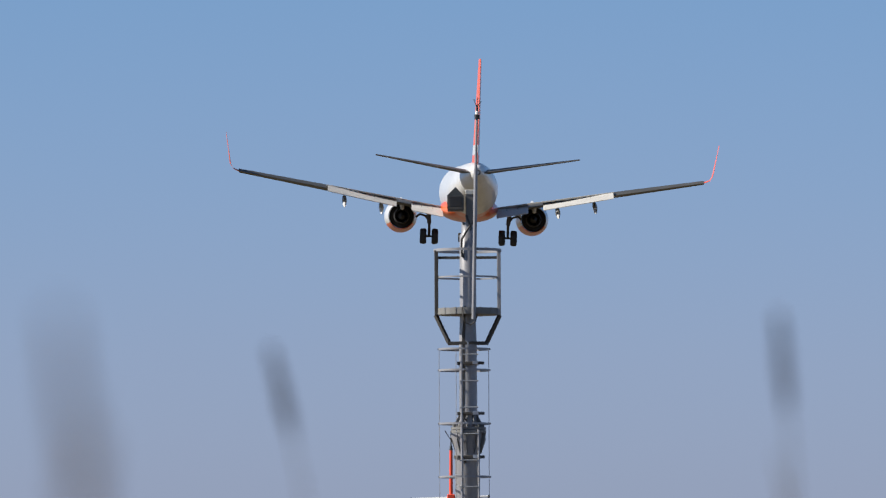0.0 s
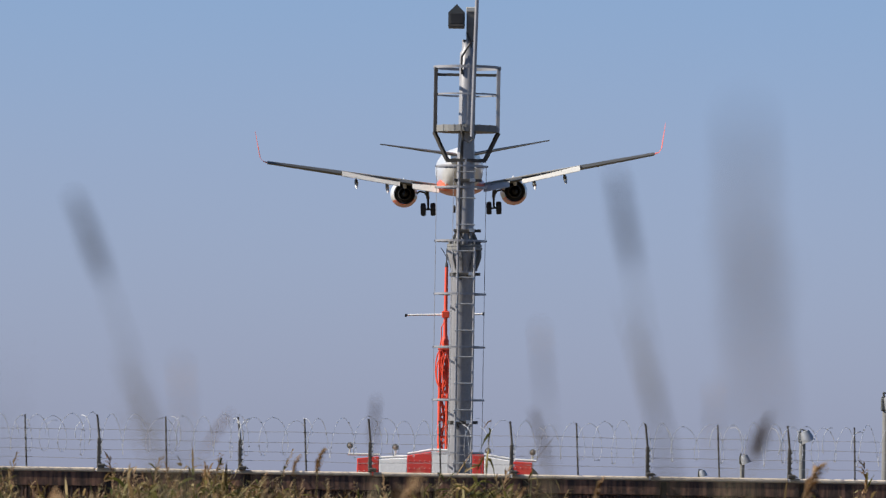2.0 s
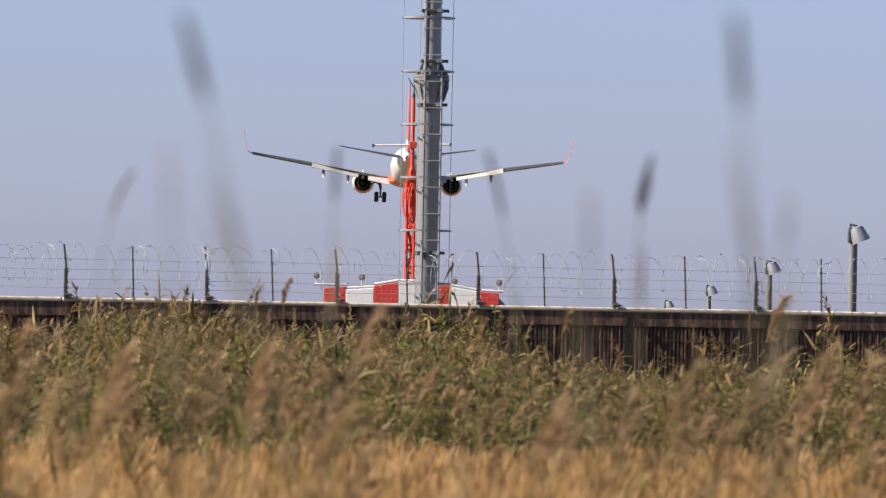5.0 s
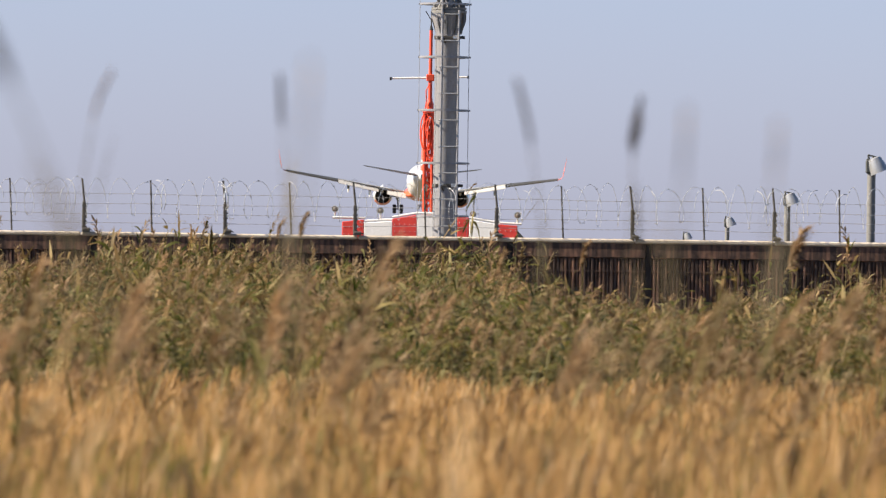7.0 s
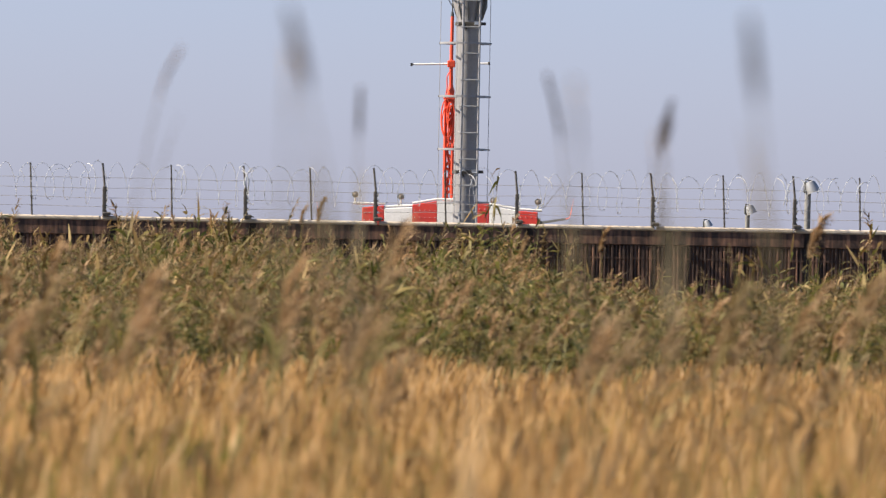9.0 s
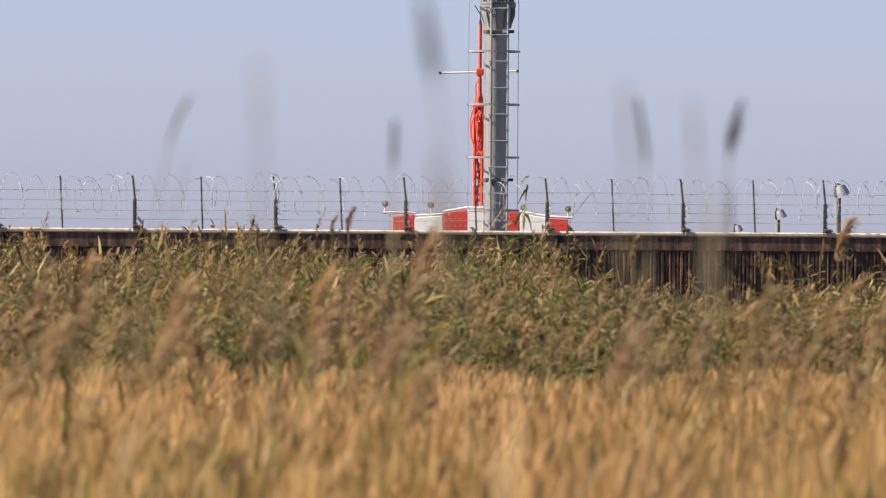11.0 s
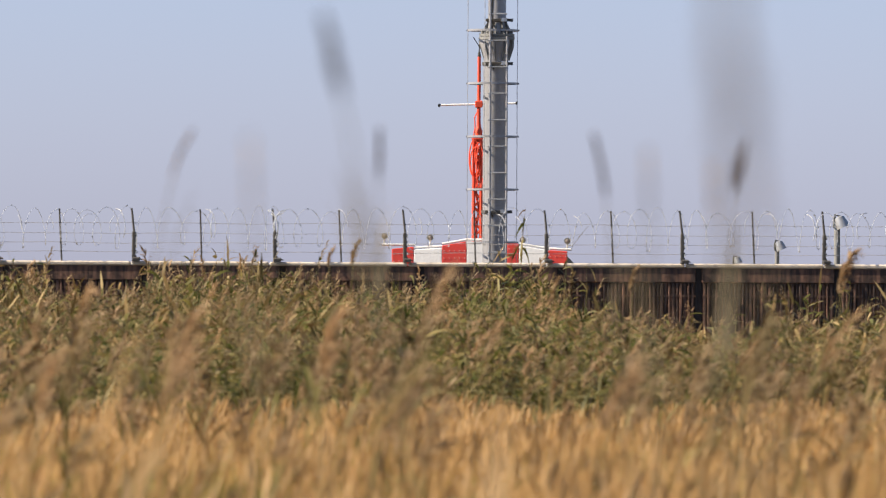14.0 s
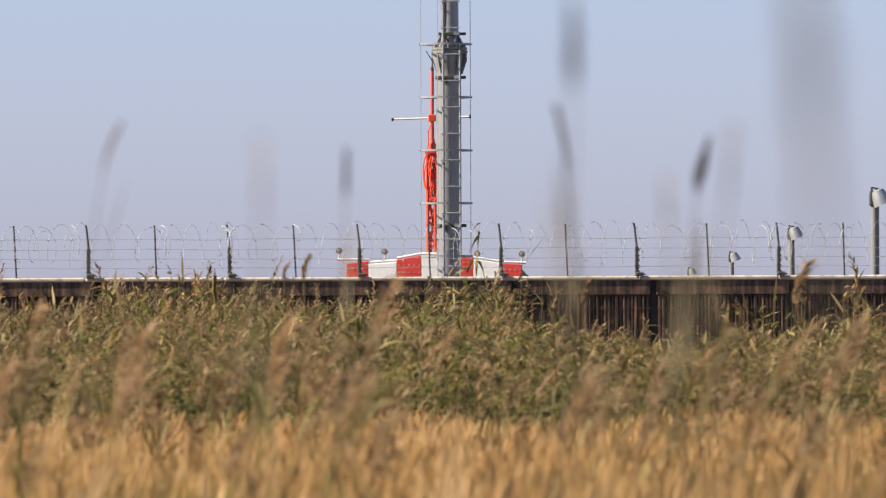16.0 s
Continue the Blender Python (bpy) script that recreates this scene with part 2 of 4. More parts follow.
def wall_panel_mesh():
    """One bay of upright ribs between a top rail, a middle rail and the pillar."""
    bm = B()
    h = WALL_TOP - 0.065
    n, half = 34, BAY / 2 - 0.075
    for k in range(n):
        x = -half + (k + 0.5) * 2 * half / n
        w = 0.038 + 0.010 * math.sin(k * 2.3) + 0.008 * math.sin(k * 5.9)
        box(bm, (w, 0.05, h - 0.28), (x, 0.055 + 0.006 * math.sin(k * 3.7), (h - 0.28) / 2), bevel=0.006)
    top = len(bm.faces)
    box(bm, (2 * half + 0.04, 0.06, 0.27), (0, 0.045, h - 0.135), bevel=0.01)
    bm.faces.ensure_lookup_table()
    for f in bm.faces[:top]:
        f.material_index = 1
    top = len(bm.faces)
    for z in (0.55, 1.30, 1.93):
        box(bm, (2 * half + 0.04, 0.03, 0.025), (0, 0.040, z))
    bm.faces.ensure_lookup_table()
    for f in bm.faces[top:]:
        f.material_index = 1
    me = bpy.data.meshes.new("panel")
    bm.to_mesh(me)
    bm.free()
    me.materials.append(M_WALL)
    me.materials.append(M_WALL_RIB)
    return me


PANEL = wall_panel_mesh()
bm = B()
box(bm, (0.13, 0.08, WALL_TOP - 0.065), (0, 0.095, (WALL_TOP - 0.065) / 2), bevel=0.012)
PILLAR = bpy.data.meshes.new("pillar")
bm.to_mesh(PILLAR)
bm.free()
PILLAR.materials.append(M_WALL_JOINT)
for i in range(-9, 9):
    p = new("panel", PANEL)
    p.parent, p.location = wall, (1.17 + (i + 0.5) * BAY, 0, 0)
    p = new("pillar", PILLAR)
    p.parent, p.location = wall, (1.17 + i * BAY, 0, 0)

# ---------------------------------------------------------------- wire fence on the wall
fence = thing("security_fence", (0, WALL_Y + 0.02, WALL_TOP), "steel posts with strained wires and coiled razor wire on a wall", "fence")
rf = random.Random(11)
bm = B()
box(bm, (0.062, 0.06, 0.53), (0.040, 0, 0.265), bevel=0.010)
box(bm, (0.13, 0.10, 0.022), (0.07, 0, 0.011), bevel=0.005)
for z in (0.09, 0.18, 0.27, 0.36, 0.45):
    box(bm, (0.088, 0.045, 0.028), (0.046, 0, z), bevel=0.006)
box(bm, (0.14, 0.03, 0.02), (0.13, -0.02, 0.05), Matrix.Rotation(radians(24), 4, "Y"))
STUB = bpy.data.meshes.new("stub_post")
bm.to_mesh(STUB)
bm.free()
STUB.materials.append(M_STEEL_DARK)
bm = B()
box(bm, (0.13, 0.24, 0.06), (0.09, -0.105, 0.034), Matrix.Rotation(radians(4), 4, "X"), bevel=0.008)
box(bm, (0.10, 0.04, 0.035), (0.10, -0.20, 0.035), Matrix.Rotation(radians(18), 4, "Y"), bevel=0.006)
OUTRIGGER = bpy.data.meshes.new("outrigger")
bm.to_mesh(OUTRIGGER)
bm.free()
OUTRIGGER.materials.append(M_STEEL_DARK)
bm = B()
rod(bm, (0.045, 0, 0.50), (0.0, 0, 0.925), 0.021, 0.017, 8)
box(bm, (0.035, 0.035, 0.03), (0.0, 0, 0.92))
ARM = bpy.data.meshes.new("post_arm")
bm.to_mesh(ARM)
bm.free()
ARM.materials.append(M_STEEL_DARK)
bm = B()
box(bm, (0.03, 0.035, 0.045), (0.085, -0.01, 0), bevel=0.008)
INSULATOR = bpy.data.meshes.new("insulator")
bm.to_mesh(INSULATOR)
bm.free()
INSULATOR.materials.append(M_WHITE)
bm = B()
rod(bm, (0.035, 0, 0.0), (0.0, 0, 0.92), 0.016, 0.014, 8)
box(bm, (0.03, 0.03, 0.03), (0.0, 0, 0.91))
for z in (0.17, 0.33, 0.50, 0.68):
    box(bm, (0.04, 0.04, 0.018), (0.036 - 0.04 * z, 0, z))
THIN = bpy.data.meshes.new("thin_post")
bm.to_mesh(THIN)
bm.free()
THIN.materials.append(M_STEEL_DARK)
HEIGHTS = iter((0.15, 0.31, 0.48) * 12)
for x in [-13.55, -11.09, -8.88, -6.418, -3.918, -1.618, 0.883, 3.293, 5.80, 8.24, 10.7, 13.15]:
    for name, me in (("stub_post", STUB), ("post_arm", ARM), ("outrigger", OUTRIGGER), *[("insulator", INSULATOR)] * 3):
        o = new(name, me)
        o.parent, o.location = fence, (x, 0, next(HEIGHTS) if me is INSULATOR else 0)
        o.rotation_euler = (0, radians(rf.uniform(-0.6, 0.6)), 0)
for x in [-12.3, -10.1, -7.688, -5.208, -2.738, -0.36, 2.073, 4.573, 6.973, 9.45, 11.9]:
    o = new("thin_post", THIN)
    o.parent, o.location = fence, (x, 0, 0)
    o.rotation_euler = (0, radians(rf.uniform(-0.8, 0.8)), 0)
for z in (0.17, 0.33, 0.50, 0.68):
    bm = B()
    pts = [(-15 + 1.2 * k, 0.0, z + 0.008 * math.sin(k * 2.0 + z * 9) - 0.01 * (k % 2)) for k in range(26)]
    tube(bm, pts, 0.0042, 4)
    part("strained_wire", bm, M_STEEL, fence)
bm = B()
pts, a, x = [], 0.0, -15.0
while x < 15:
    pitch = 0.37 + 0.07 * math.sin(x * 1.9) + 0.05 * math.sin(x * 5.1)
    for k in range(18):
        a = k / 18 * math.tau
        r = 0.345 + 0.035 * math.sin(x * 2.7) + 0.02 * math.sin(x * 7.3)
        pts.append((x + (0.10 + 0.05 * math.sin(x * 3.3)) * math.sin(a), 0.03 + r * 0.8 * math.sin(a), 0.595 + r * math.cos(a)))
        x += pitch / 18
tube(bm, pts, 0.0038, 4)
rb = random.Random(3)
for p in pts[::2]:
    t = Matrix.Rotation(rb.uniform(0, 6.28), 4, "X") @ Matrix.Rotation(rb.uniform(0, 6.28), 4, "Z")
    box(bm, (0.034, 0.014, 0.0015), p, t)
part("razor_coil", bm, M_TAPE, fence, "shiny coiled razor wire")
for j in range(34):
    bm = B()
    x0 = rb.uniform(-12, 12)
    r = rb.uniform(0.22, 0.33)
    a0, a1 = rb.uniform(-0.4, 0.8), rb.uniform(1.4, 2.3)
    s = rb.choice((-1, 1))
    w = rb.uniform(0.004, 0.009)
    tube(bm, [(x0 + s * 0.16 * math.sin(a0 + (a1 - a0) * k / 9), -0.05 - r * 0.7 * math.sin(a0 + (a1 - a0) * k / 9), 0.60 + r * math.cos(a0 + (a1 - a0) * k / 9)) for k in range(10)], w, 4)
    part("razor_tape", bm, M_TAPE, fence, "glinting flat razor tape")

# ---------------------------------------------------------------- mast
MAST_Y, KM = 165.0, 165.0 / 16000
mast = thing("mast", (0.035, MAST_Y, 0), "grey tubular steel mast with caged ladder, platform and camera housing", "mast")


def mz(v):
    return 1.5 + v * KM


bm = B()
turned(bm, [(0.222, 0), (0.220, mz(462)), (0.235, mz(468)), (0.295, mz(488)), (0.295, mz(495))], 32, (-0.026, 0, 0))
part("lower_tube", smooth(bm), M_STEEL, mast)
bm = B()
turned(bm, [(0.165, mz(505)), (0.162, mz(655)), (0.145, mz(700))], 28)
part("middle_tube", smooth(bm), M_STEEL, mast)
bm = B()
turned(bm, [(0.152, mz(700)), (0.148, mz(845)), (0.11, mz(850)), (0.11, mz(868))], 24, (0.006, 0, 0))
part("upper_tube", smooth(bm), M_STEEL, mast)
bm = B()
turned(bm, [(0.20, mz(494)), (0.325, mz(495)), (0.325, mz(500)), (0.15, mz(500))], 28)
turned(bm, [(0.16, mz(501)), (0.32, mz(501)), (0.32, mz(505)), (0.15, mz(506))], 28)
for k in range(10):
    a = k / 10 * math.tau + 0.2
    t = Matrix.Rotation(a, 4, "Z")
    vs = [t @ Vector(p) for p in ((0.20, 0, mz(458)), (0.235, 0, mz(458)), (0.318, 0, mz(482)), (0.318, 0, mz(495)), (0.20, 0, mz(495)))]
    n = t @ Vector((0, 0.008, 0))
    lo, hi = [bm.verts.new(v - n) for v in vs], [bm.verts.new(v + n) for v in vs]
    bm.faces.new(lo)
    bm.faces.new(hi[::-1])
    for q in range(5):
        bm.faces.new((lo[q], hi[q], hi[(q + 1) % 5], lo[(q + 1) % 5]))
    vs = [t @ Vector(p) for p in ((0.145, 0, mz(505)), (0.29, 0, mz(505)), (0.16, 0, mz(530)), (0.145, 0, mz(530)))]
    lo, hi = [bm.verts.new(v - n) for v in vs], [bm.verts.new(v + n) for v in vs]
    bm.faces.new(lo)
    bm.faces.new(hi[::-1])
    for q in range(4):
        bm.faces.new((lo[q], hi[q], hi[(q + 1) % 4], lo[(q + 1) % 4]))
    rod(bm, t @ Vector((0.285, 0.05, mz(490))), t @ Vector((0.285, 0.05, mz(511))), 0.014, seg=6)
bmesh.ops.recalc_face_normals(bm, faces=bm.faces)
part("flange_collar", bm, M_STEEL_MID, mast, "bolted flange collar with gusset plates")

# ladder with safety cage, on the side of the wall
LX, LY = 0.03, -0.33
bm = B()
rod(bm, (LX - 0.15, LY, 1.2), (LX - 0.15, LY, mz(650)), 0.024, seg=8)
part("ladder_stile", bm, M_STEEL, mast)
bm = B()
rod(bm, (LX + 0.155, LY, 1.2), (LX + 0.155, LY, mz(500)), 0.02, seg=8)
part("ladder_stile", bm, M_STEEL, mast)
v = 118.4
while v < 645:
    bm = B()
    rod(bm, (LX - 0.19, LY - 0.012, mz(v)), (LX + 0.155, LY - 0.012, mz(v)), 0.012, seg=6)
    part("rung", bm, M_ZINC, mast)
    v += 46.8
for v in (136, 229.5, 323, 417, 511, 605.7, 643):
    bm = B()
    ring_strip(bm, 0.455, mz(v), 0.035, 0.012, (-0.075, -0.10))
    box(bm, (0.05, 0.03, 0.03), (-0.53, -0.10, mz(v)))
    box(bm, (0.05, 0.03, 0.03), (0.385, -0.10, mz(v)))
    part("cage_hoop", bm, M_STEEL, mast)
for x, y in ((-0.53, -0.10), (0.375, -0.10), (-0.22, -0.53)):
    bm = B()
    rod(bm, (x, y, mz(90)), (x, y, mz(644)), 0.0055, seg=5)
    part("cage_strap", bm, M_STEEL, mast)
for v in (190, 452, 529, 618):
    bm = B()
    ring_strip(bm, 0.232 if v < 500 else 0.178, mz(v), 0.06, 0.02, (-0.026 if v < 500 else 0, 0), 24)
    box(bm, (0.50, 0.05, 0.055), (0.045, -0.24, mz(v)), bevel=0.006)
    rod(bm, (LX - 0.14, LY, mz(v)), (-0.02, -0.12, mz(v) - 0.16), 0.016, seg=6)
    br = part("clamp", bm, M_STEEL_DARK, mast)
    bm = B()
    box(bm, (0.10, 0.012, 0.065), (0.13, -0.272, mz(v) + 0.008))
    part("label_plate", bm, M_WHITE, br)
for k in range(5):
    bm = B()
    tube(bm, [(-0.13 + 0.012 * k, -0.14, mz(500)), (-0.14 + 0.014 * k, -0.15, mz(560)), (-0.10 + 0.01 * k, -0.15, mz(668)), (-0.05, -0.15, mz(720))], 0.010, 5)
    part("mast_cable", bm, M_STEEL_DARK, mast)

# platform with railing
RP = 0.60
bm = B()
turned(bm, [(0.14, mz(705)), (RP, mz(704)), (RP, mz(715.5)), (0.14, mz(715.5))], 32)
for k in range(16):
    a = k / 16 * math.tau
    box(bm, (0.012, 0.03, 0.125), (RP * math.cos(a), RP * math.sin(a), mz(710)), Matrix.Rotation(a, 4, "Z"))
plat = part("platform", bm, M_STEEL_MID, mast, "round steel work platform")
for x in (-1, 1):
    for y in (-0.22, 0.22):
        bm = B()
        box(bm, (0.068, 0.06, mz(818) - mz(703)), (x * 0.572, y, (mz(818) + mz(703)) / 2), bevel=0.006)
        part("rail_post", bm, M_STEEL_DARK if y > 0 or x < 0 else M_STEEL, mast)
    bm = B()
    rod(bm, (x * 0.585, 0, mz(704)), (x * 0.345, 0, mz(655)), 0.042, seg=4)
    part("strut", bm, M_STEEL_DARK, mast)
bm = B()
box(bm, (0.74, 0.06, 0.055), (0, -0.13, mz(654)))
box(bm, (0.74, 0.06, 0.055), (0, 0.13, mz(654)))
part("strut_bar", bm, M_STEEL_DARK, mast)
bm = B()
ring_strip(bm, 0.605, mz(818.5), 0.05, 0.03)
part("top_rail", bm, M_STEEL, mast)
bm = B()
ring_strip(bm, 0.575, mz(770.5), 0.03, 0.02)
part("middle_rail", bm, M_STEEL, mast)
bm = B()
box(bm, (1.12, 0.04, 0.05), (0, 0.24, mz(807)))
part("cross_rail", bm, M_STEEL_DARK, mast)
bm = B()
tube(bm, [(-0.10, -0.61, mz(716)), (-0.09, -0.63, mz(700)), (-0.05, -0.62, mz(688)), (0.05, -0.62, mz(684)), (0.14, -0.62, mz(690)), (0.17, -0.61, mz(703))], 0.012, 6)
part("hanging_cable", bm, M_STEEL_DARK, mast)

# head of the mast: column, camera housing, whip antenna
bm = B()
box(bm, (0.20, 0.22, mz(918) - mz(866)), (0.07, 0, (mz(918) + mz(866)) / 2), bevel=0.01)
head = part("head_column", bm, M_STEEL_MID, mast)
bm = B()
box(bm, (0.215, 0.24, 0.085), (0.07, 0, mz(921.5)), bevel=0.008)
part("cap", bm, M_CAP, head, "pale cap")
bm = B()
box(bm, (0.13, 0.16, 0.10), (0.02, -0.02, mz(858)), bevel=0.01)
box(bm, (0.24, 0.20, 0.04), (0.03, 0, mz(866)), bevel=0.01)
part("head_bracket", bm, M_HOUSING, mast)
bm = B()
x0, x1, z0, z1 = -0.365, -0.06, mz(888.5), mz(917)
prism(bm, [(x0 + 0.01, z0), (x1 - 0.01, z0), (x1, z0 + 0.05), (x1, z1 - 0.02), ((x0 + x1) / 2, mz(930)), (x0, z1 - 0.02), (x0, z0 + 0.05)], 0.45)
bmesh.ops.translate(bm, verts=bm.verts, vec=(0, -0.25, 0))
hous = part("camera_housing", bm, M_HOUSING, mast, "dark camera housing with gabled hood")
bm = B()
box(bm, (0.26, 0.02, 0.045), ((x0 + x1) / 2, -0.255, z0 + 0.04))
part("front_lip", bm, M_STEEL_DARK, hous)
bm = B()
box(bm, (0.24, 0.02, 0.19), ((x0 + x1) / 2, -0.252, z0 + 0.165), bevel=0.006)
part("front_window", bm, M_BLACK, hous, "black glass front window")
bm = B()
tube(bm, [(-0.02, -0.16, mz(880)), (0.05, -0.20, mz(862)), (-0.03, -0.20, mz(850)), (-0.10, -0.17, mz(838)), (-0.11, -0.15, mz(820)), (-0.09, -0.14, mz(806))], 0.022, 8)
part("power_cable", bm, M_BLACK, mast, "thick black cable")
WX0, WX1 = 0.105, 0.19
bm = B()
rod(bm, (WX0, -0.62, mz(694)), (WX0 + 0.055, -0.62, mz(960)), 0.037, 0.035, 12)
part("antenna_tube", smooth(bm), M_STEEL, mast)
bm = B()
rod(bm, (WX0 + 0.055, -0.62, mz(960)), (WX1 - 0.005, -0.62, mz(1050)), 0.028, 0.022, 10)
part("antenna_whip", smooth(bm), M_STEEL, mast)
bm = B()
rod(bm, (WX1 - 0.005, -0.62, mz(1048)), (WX1 - 0.003, -0.62, mz(1056)), 0.045, 0.05, 10)
rod(bm, (WX1 - 0.002, -0.62, mz(1054)), (WX1, -0.62, mz(1070)), 0.024, 0.02, 8)
rod(bm, (WX1, -0.62, mz(1068)), (WX1 - 0.06, -0.62, mz(1083)), 0.008, seg=5)
rod(bm, (WX1, -0.62, mz(1068)), (WX1 + 0.07, -0.62, mz(1080)), 0.008, seg=5)
rod(bm, (WX1, -0.62, mz(1068)), (WX1 + 0.015, -0.62, mz(1086)), 0.008, seg=5)
fork = part("wind_sensor", bm, M_BLACK, mast)
bm = B()
rod(bm, (WX1 - 0.003, -0.62, mz(1056)), (WX1, -0.62, mz(1062)), 0.034, 0.03, 10)
part("white_collar", bm, M_WHITE, fork)

# ---------------------------------------------------------------- red and white shelter with lamps, lattice antenna
RY, KR = 175.0, 175.0 / 16000


def rz(v):
    return 1.5 + v * KR


shelter = thing("equipment_shelter", (0, RY, 0), "low gabled shelter of red and white painted panels behind a wall", "shelter")
for u0, u1, v0, v1, red in ((-181, -142, 124, 128, 1), (-142, -92, 123, 126, 0), (-92, -48, 130, 138, 1), (-48, 23, 138, 137, 0),
                            (23, 44, 136, 134, 1), (44, 96, 131, 123, 0), (96, 130, 123, 121, 1)):
    bm = B()
    prism(bm, [(u0 * KR, 0), (u1 * KR, 0), (u1 * KR, rz(v1)), (u0 * KR, rz(v0))], 1.1)
    for w in bm.verts:
        if w.co.y < 0.1:
            w.co.y += 0.16 * w.co.z - 0.35
    bmesh.ops.bevel(bm, geom=bm.edges[:], offset=0.012, segments=1, affect="EDGES")
    pn = part("panel", bm, M_RED if red else M_WHITE, shelter, "red painted panel" if red else "white painted panel")
    if not red:
        continue
    bm = B()
    for dv in (9, 22):
        z = rz(min(v0, v1) - dv)
        for uu in np.arange(u0 + 4, u1 - 2, 9.0):
            rod(bm, (uu * KR, 0.16 * z - 0.352, z), (uu * KR, 0.16 * z - 0.362, z), 0.010, seg=5)
    tagged(part("rivets", bm, M_WHITE, pn), kind="stuff")
for a, b, va, vb in ((-198, -140, 131, 131), (-140, -92, 126, 129), (-92, -48, 133, 141), (-48, 24, 141, 140), (44, 96, 134, 126), (92, 137, 126, 124)):
    bm = B()
    rod(bm, (a * KR, 0.16 * rz(va) - 0.31, rz(va)), (b * KR, 0.16 * rz(vb) - 0.31, rz(vb)), 0.024, seg=8)
    part("edge_tube", bm, M_WHITE, shelter)
bm = B()
prism(bm, [(130 * KR, 0), (143 * KR, 0), (143 * KR, rz(99)), (136 * KR, rz(106)), (130 * KR, rz(112))], 0.6)
part("end_plate", bm, M_HOUSING, shelter)
for u, v in ((-194, 146.5), (-113, 144.5), (51, 140.5), (130, 139.5)):
    lamp = thing("approach_lamp", (u * KR, RY + 0.30, rz(v - 15)), "round brown-glass lamp on a short stalk on a shelter", "lamp", "lamps on the shelter")
    bm = B()
    rod(bm, (0, 0, 0.0), (0, 0, 0.11), 0.018, seg=8)
    box(bm, (0.07, 0.07, 0.02), (0, 0, 0.01))
    part("stalk", bm, M_CAP, lamp)
    bm = B()
    turned(bm, [(0.03, 0.12), (0.06, 0.08), (0.066, -0.02), (0.066, -0.03), (0.055, -0.03), (0.055, -0.02)], 20, (0, 0, 0.164), "Y")
    part("rim", smooth(bm), M_CAP, lamp)
    bm = B()
    turned(bm, [(0.054, -0.022), (0.03, -0.034), (0.001, -0.04)], 18, (0, 0, 0.164), "Y")
    part("lens", smooth(bm), M_LENS, lamp, "brown lamp glass")

lattice = thing("lattice_antenna", (-30.0 * KR, RY + 0.4, 0), "orange-red lattice mast with white dipole boom and cable loops", "antenna")
ZB, HW = rz(320), 0.072
for i, (x, y) in enumerate(((-HW, -HW), (HW, -HW), (HW, HW), (-HW, HW))):
    bm = B()
    rod(bm, (x, y, 0), (x, y, ZB), 0.033, seg=8)
    part("chord", bm, M_ORANGE, lattice)
bm = B()
n = 30
for k in range(n):
    za, zb = 0.6 + (ZB - 0.6) * k / n, 0.6 + (ZB - 0.6) * (k + 1) / n
    s = 1 if k % 2 else -1
    for y in (-HW, HW):
        rod(bm, (-HW * s, y, za), (HW * s, y, zb), 0.025, seg=5)
    for x in (-HW, HW):
        rod(bm, (x, -HW * s, za), (x, HW * s, zb), 0.025, seg=5)
part("diagonal_bracing", bm, M_ORANGE, lattice)
bm = B()
tube(bm, [(0.03 * math.sin(k * 1.3), 0.02 * math.cos(k * 1.7), 1.0 + (ZB - 1.0) * k / 24) for k in range(25)], 0.026, 6)
part("feeder_cable", bm, M_ORANGE, lattice)
bm = B()
box(bm, (0.24, 0.24, 0.03), (0, 0, ZB), bevel=0.005)
turned(bm, [(0.05, ZB), (0.07, rz(328)), (0.075, rz(334)), (0.05, rz(340)), (0.045, rz(345))], 16, (0.02, 0, 0))
part("joint", smooth(bm), M_ORANGE, lattice)
bm = B()
rod(bm, (0.02, 0, rz(344)), (0.02, 0, rz(380)), 0.040, 0.036, 12)
rod(bm, (0.02, 0, rz(380)), (0.025, 0, rz(466)), 0.036, 0.032, 12)
part("upper_pole", smooth(bm), M_ORANGE, lattice)
bm = B()
rod(bm, (0.025, 0, rz(466)), (0.025, 0, rz(474)), 0.036, 0.022, 10)
rod(bm, (0.025, 0, rz(474)), (0.025, 0, rz(500)), 0.014, seg=6)
rod(bm, (0.025, 0, rz(483)), (-0.09, 0, rz(500)), 0.009, seg=5)
rod(bm, (0.025, 0, rz(487)), (0.035, 0, rz(508)), 0.008, seg=5)
part("tip", bm, M_BLACK, lattice)
bm = B()
rod(bm, (-67 * KR, 0, rz(379.5)), (68 * KR, 0, rz(383.5)), 0.019, 0.019, 8)
boom = part("dipole_boom", bm, M_WHITE, lattice, "white dipole boom with black tips")
bm = B()
box(bm, (0.04, 0.06, 0.06), (-68.5 * KR, 0, rz(379)))
part("boom_tip", bm, M_BLACK, boom)
bm = B()
box(bm, (0.04, 0.06, 0.06), (69 * KR, 0, rz(383.5)))
part("boom_tip", bm, M_BLACK, boom)
bm = B()
box(bm, (0.15, 0.13, 0.13), (0.02, 0, rz(381.5)), bevel=0.012)
part("boom_clamp", bm, M_ORANGE, lattice)
bm = B()
for k, (cx, cz, rx, rzz) in enumerate(((-0.06, 285, 0.10, 0.36), (-0.03, 278, 0.11, 0.30), (0.03, 290, 0.08, 0.25), (0.05, 270, 0.07, 0.42))):
    tube(bm, [(cx + rx * math.sin(q / 20 * math.tau), -0.12 - 0.015 * k, rz(cz) + rzz * math.cos(q / 20 * math.tau)) for q in range(21)], 0.013, 6)
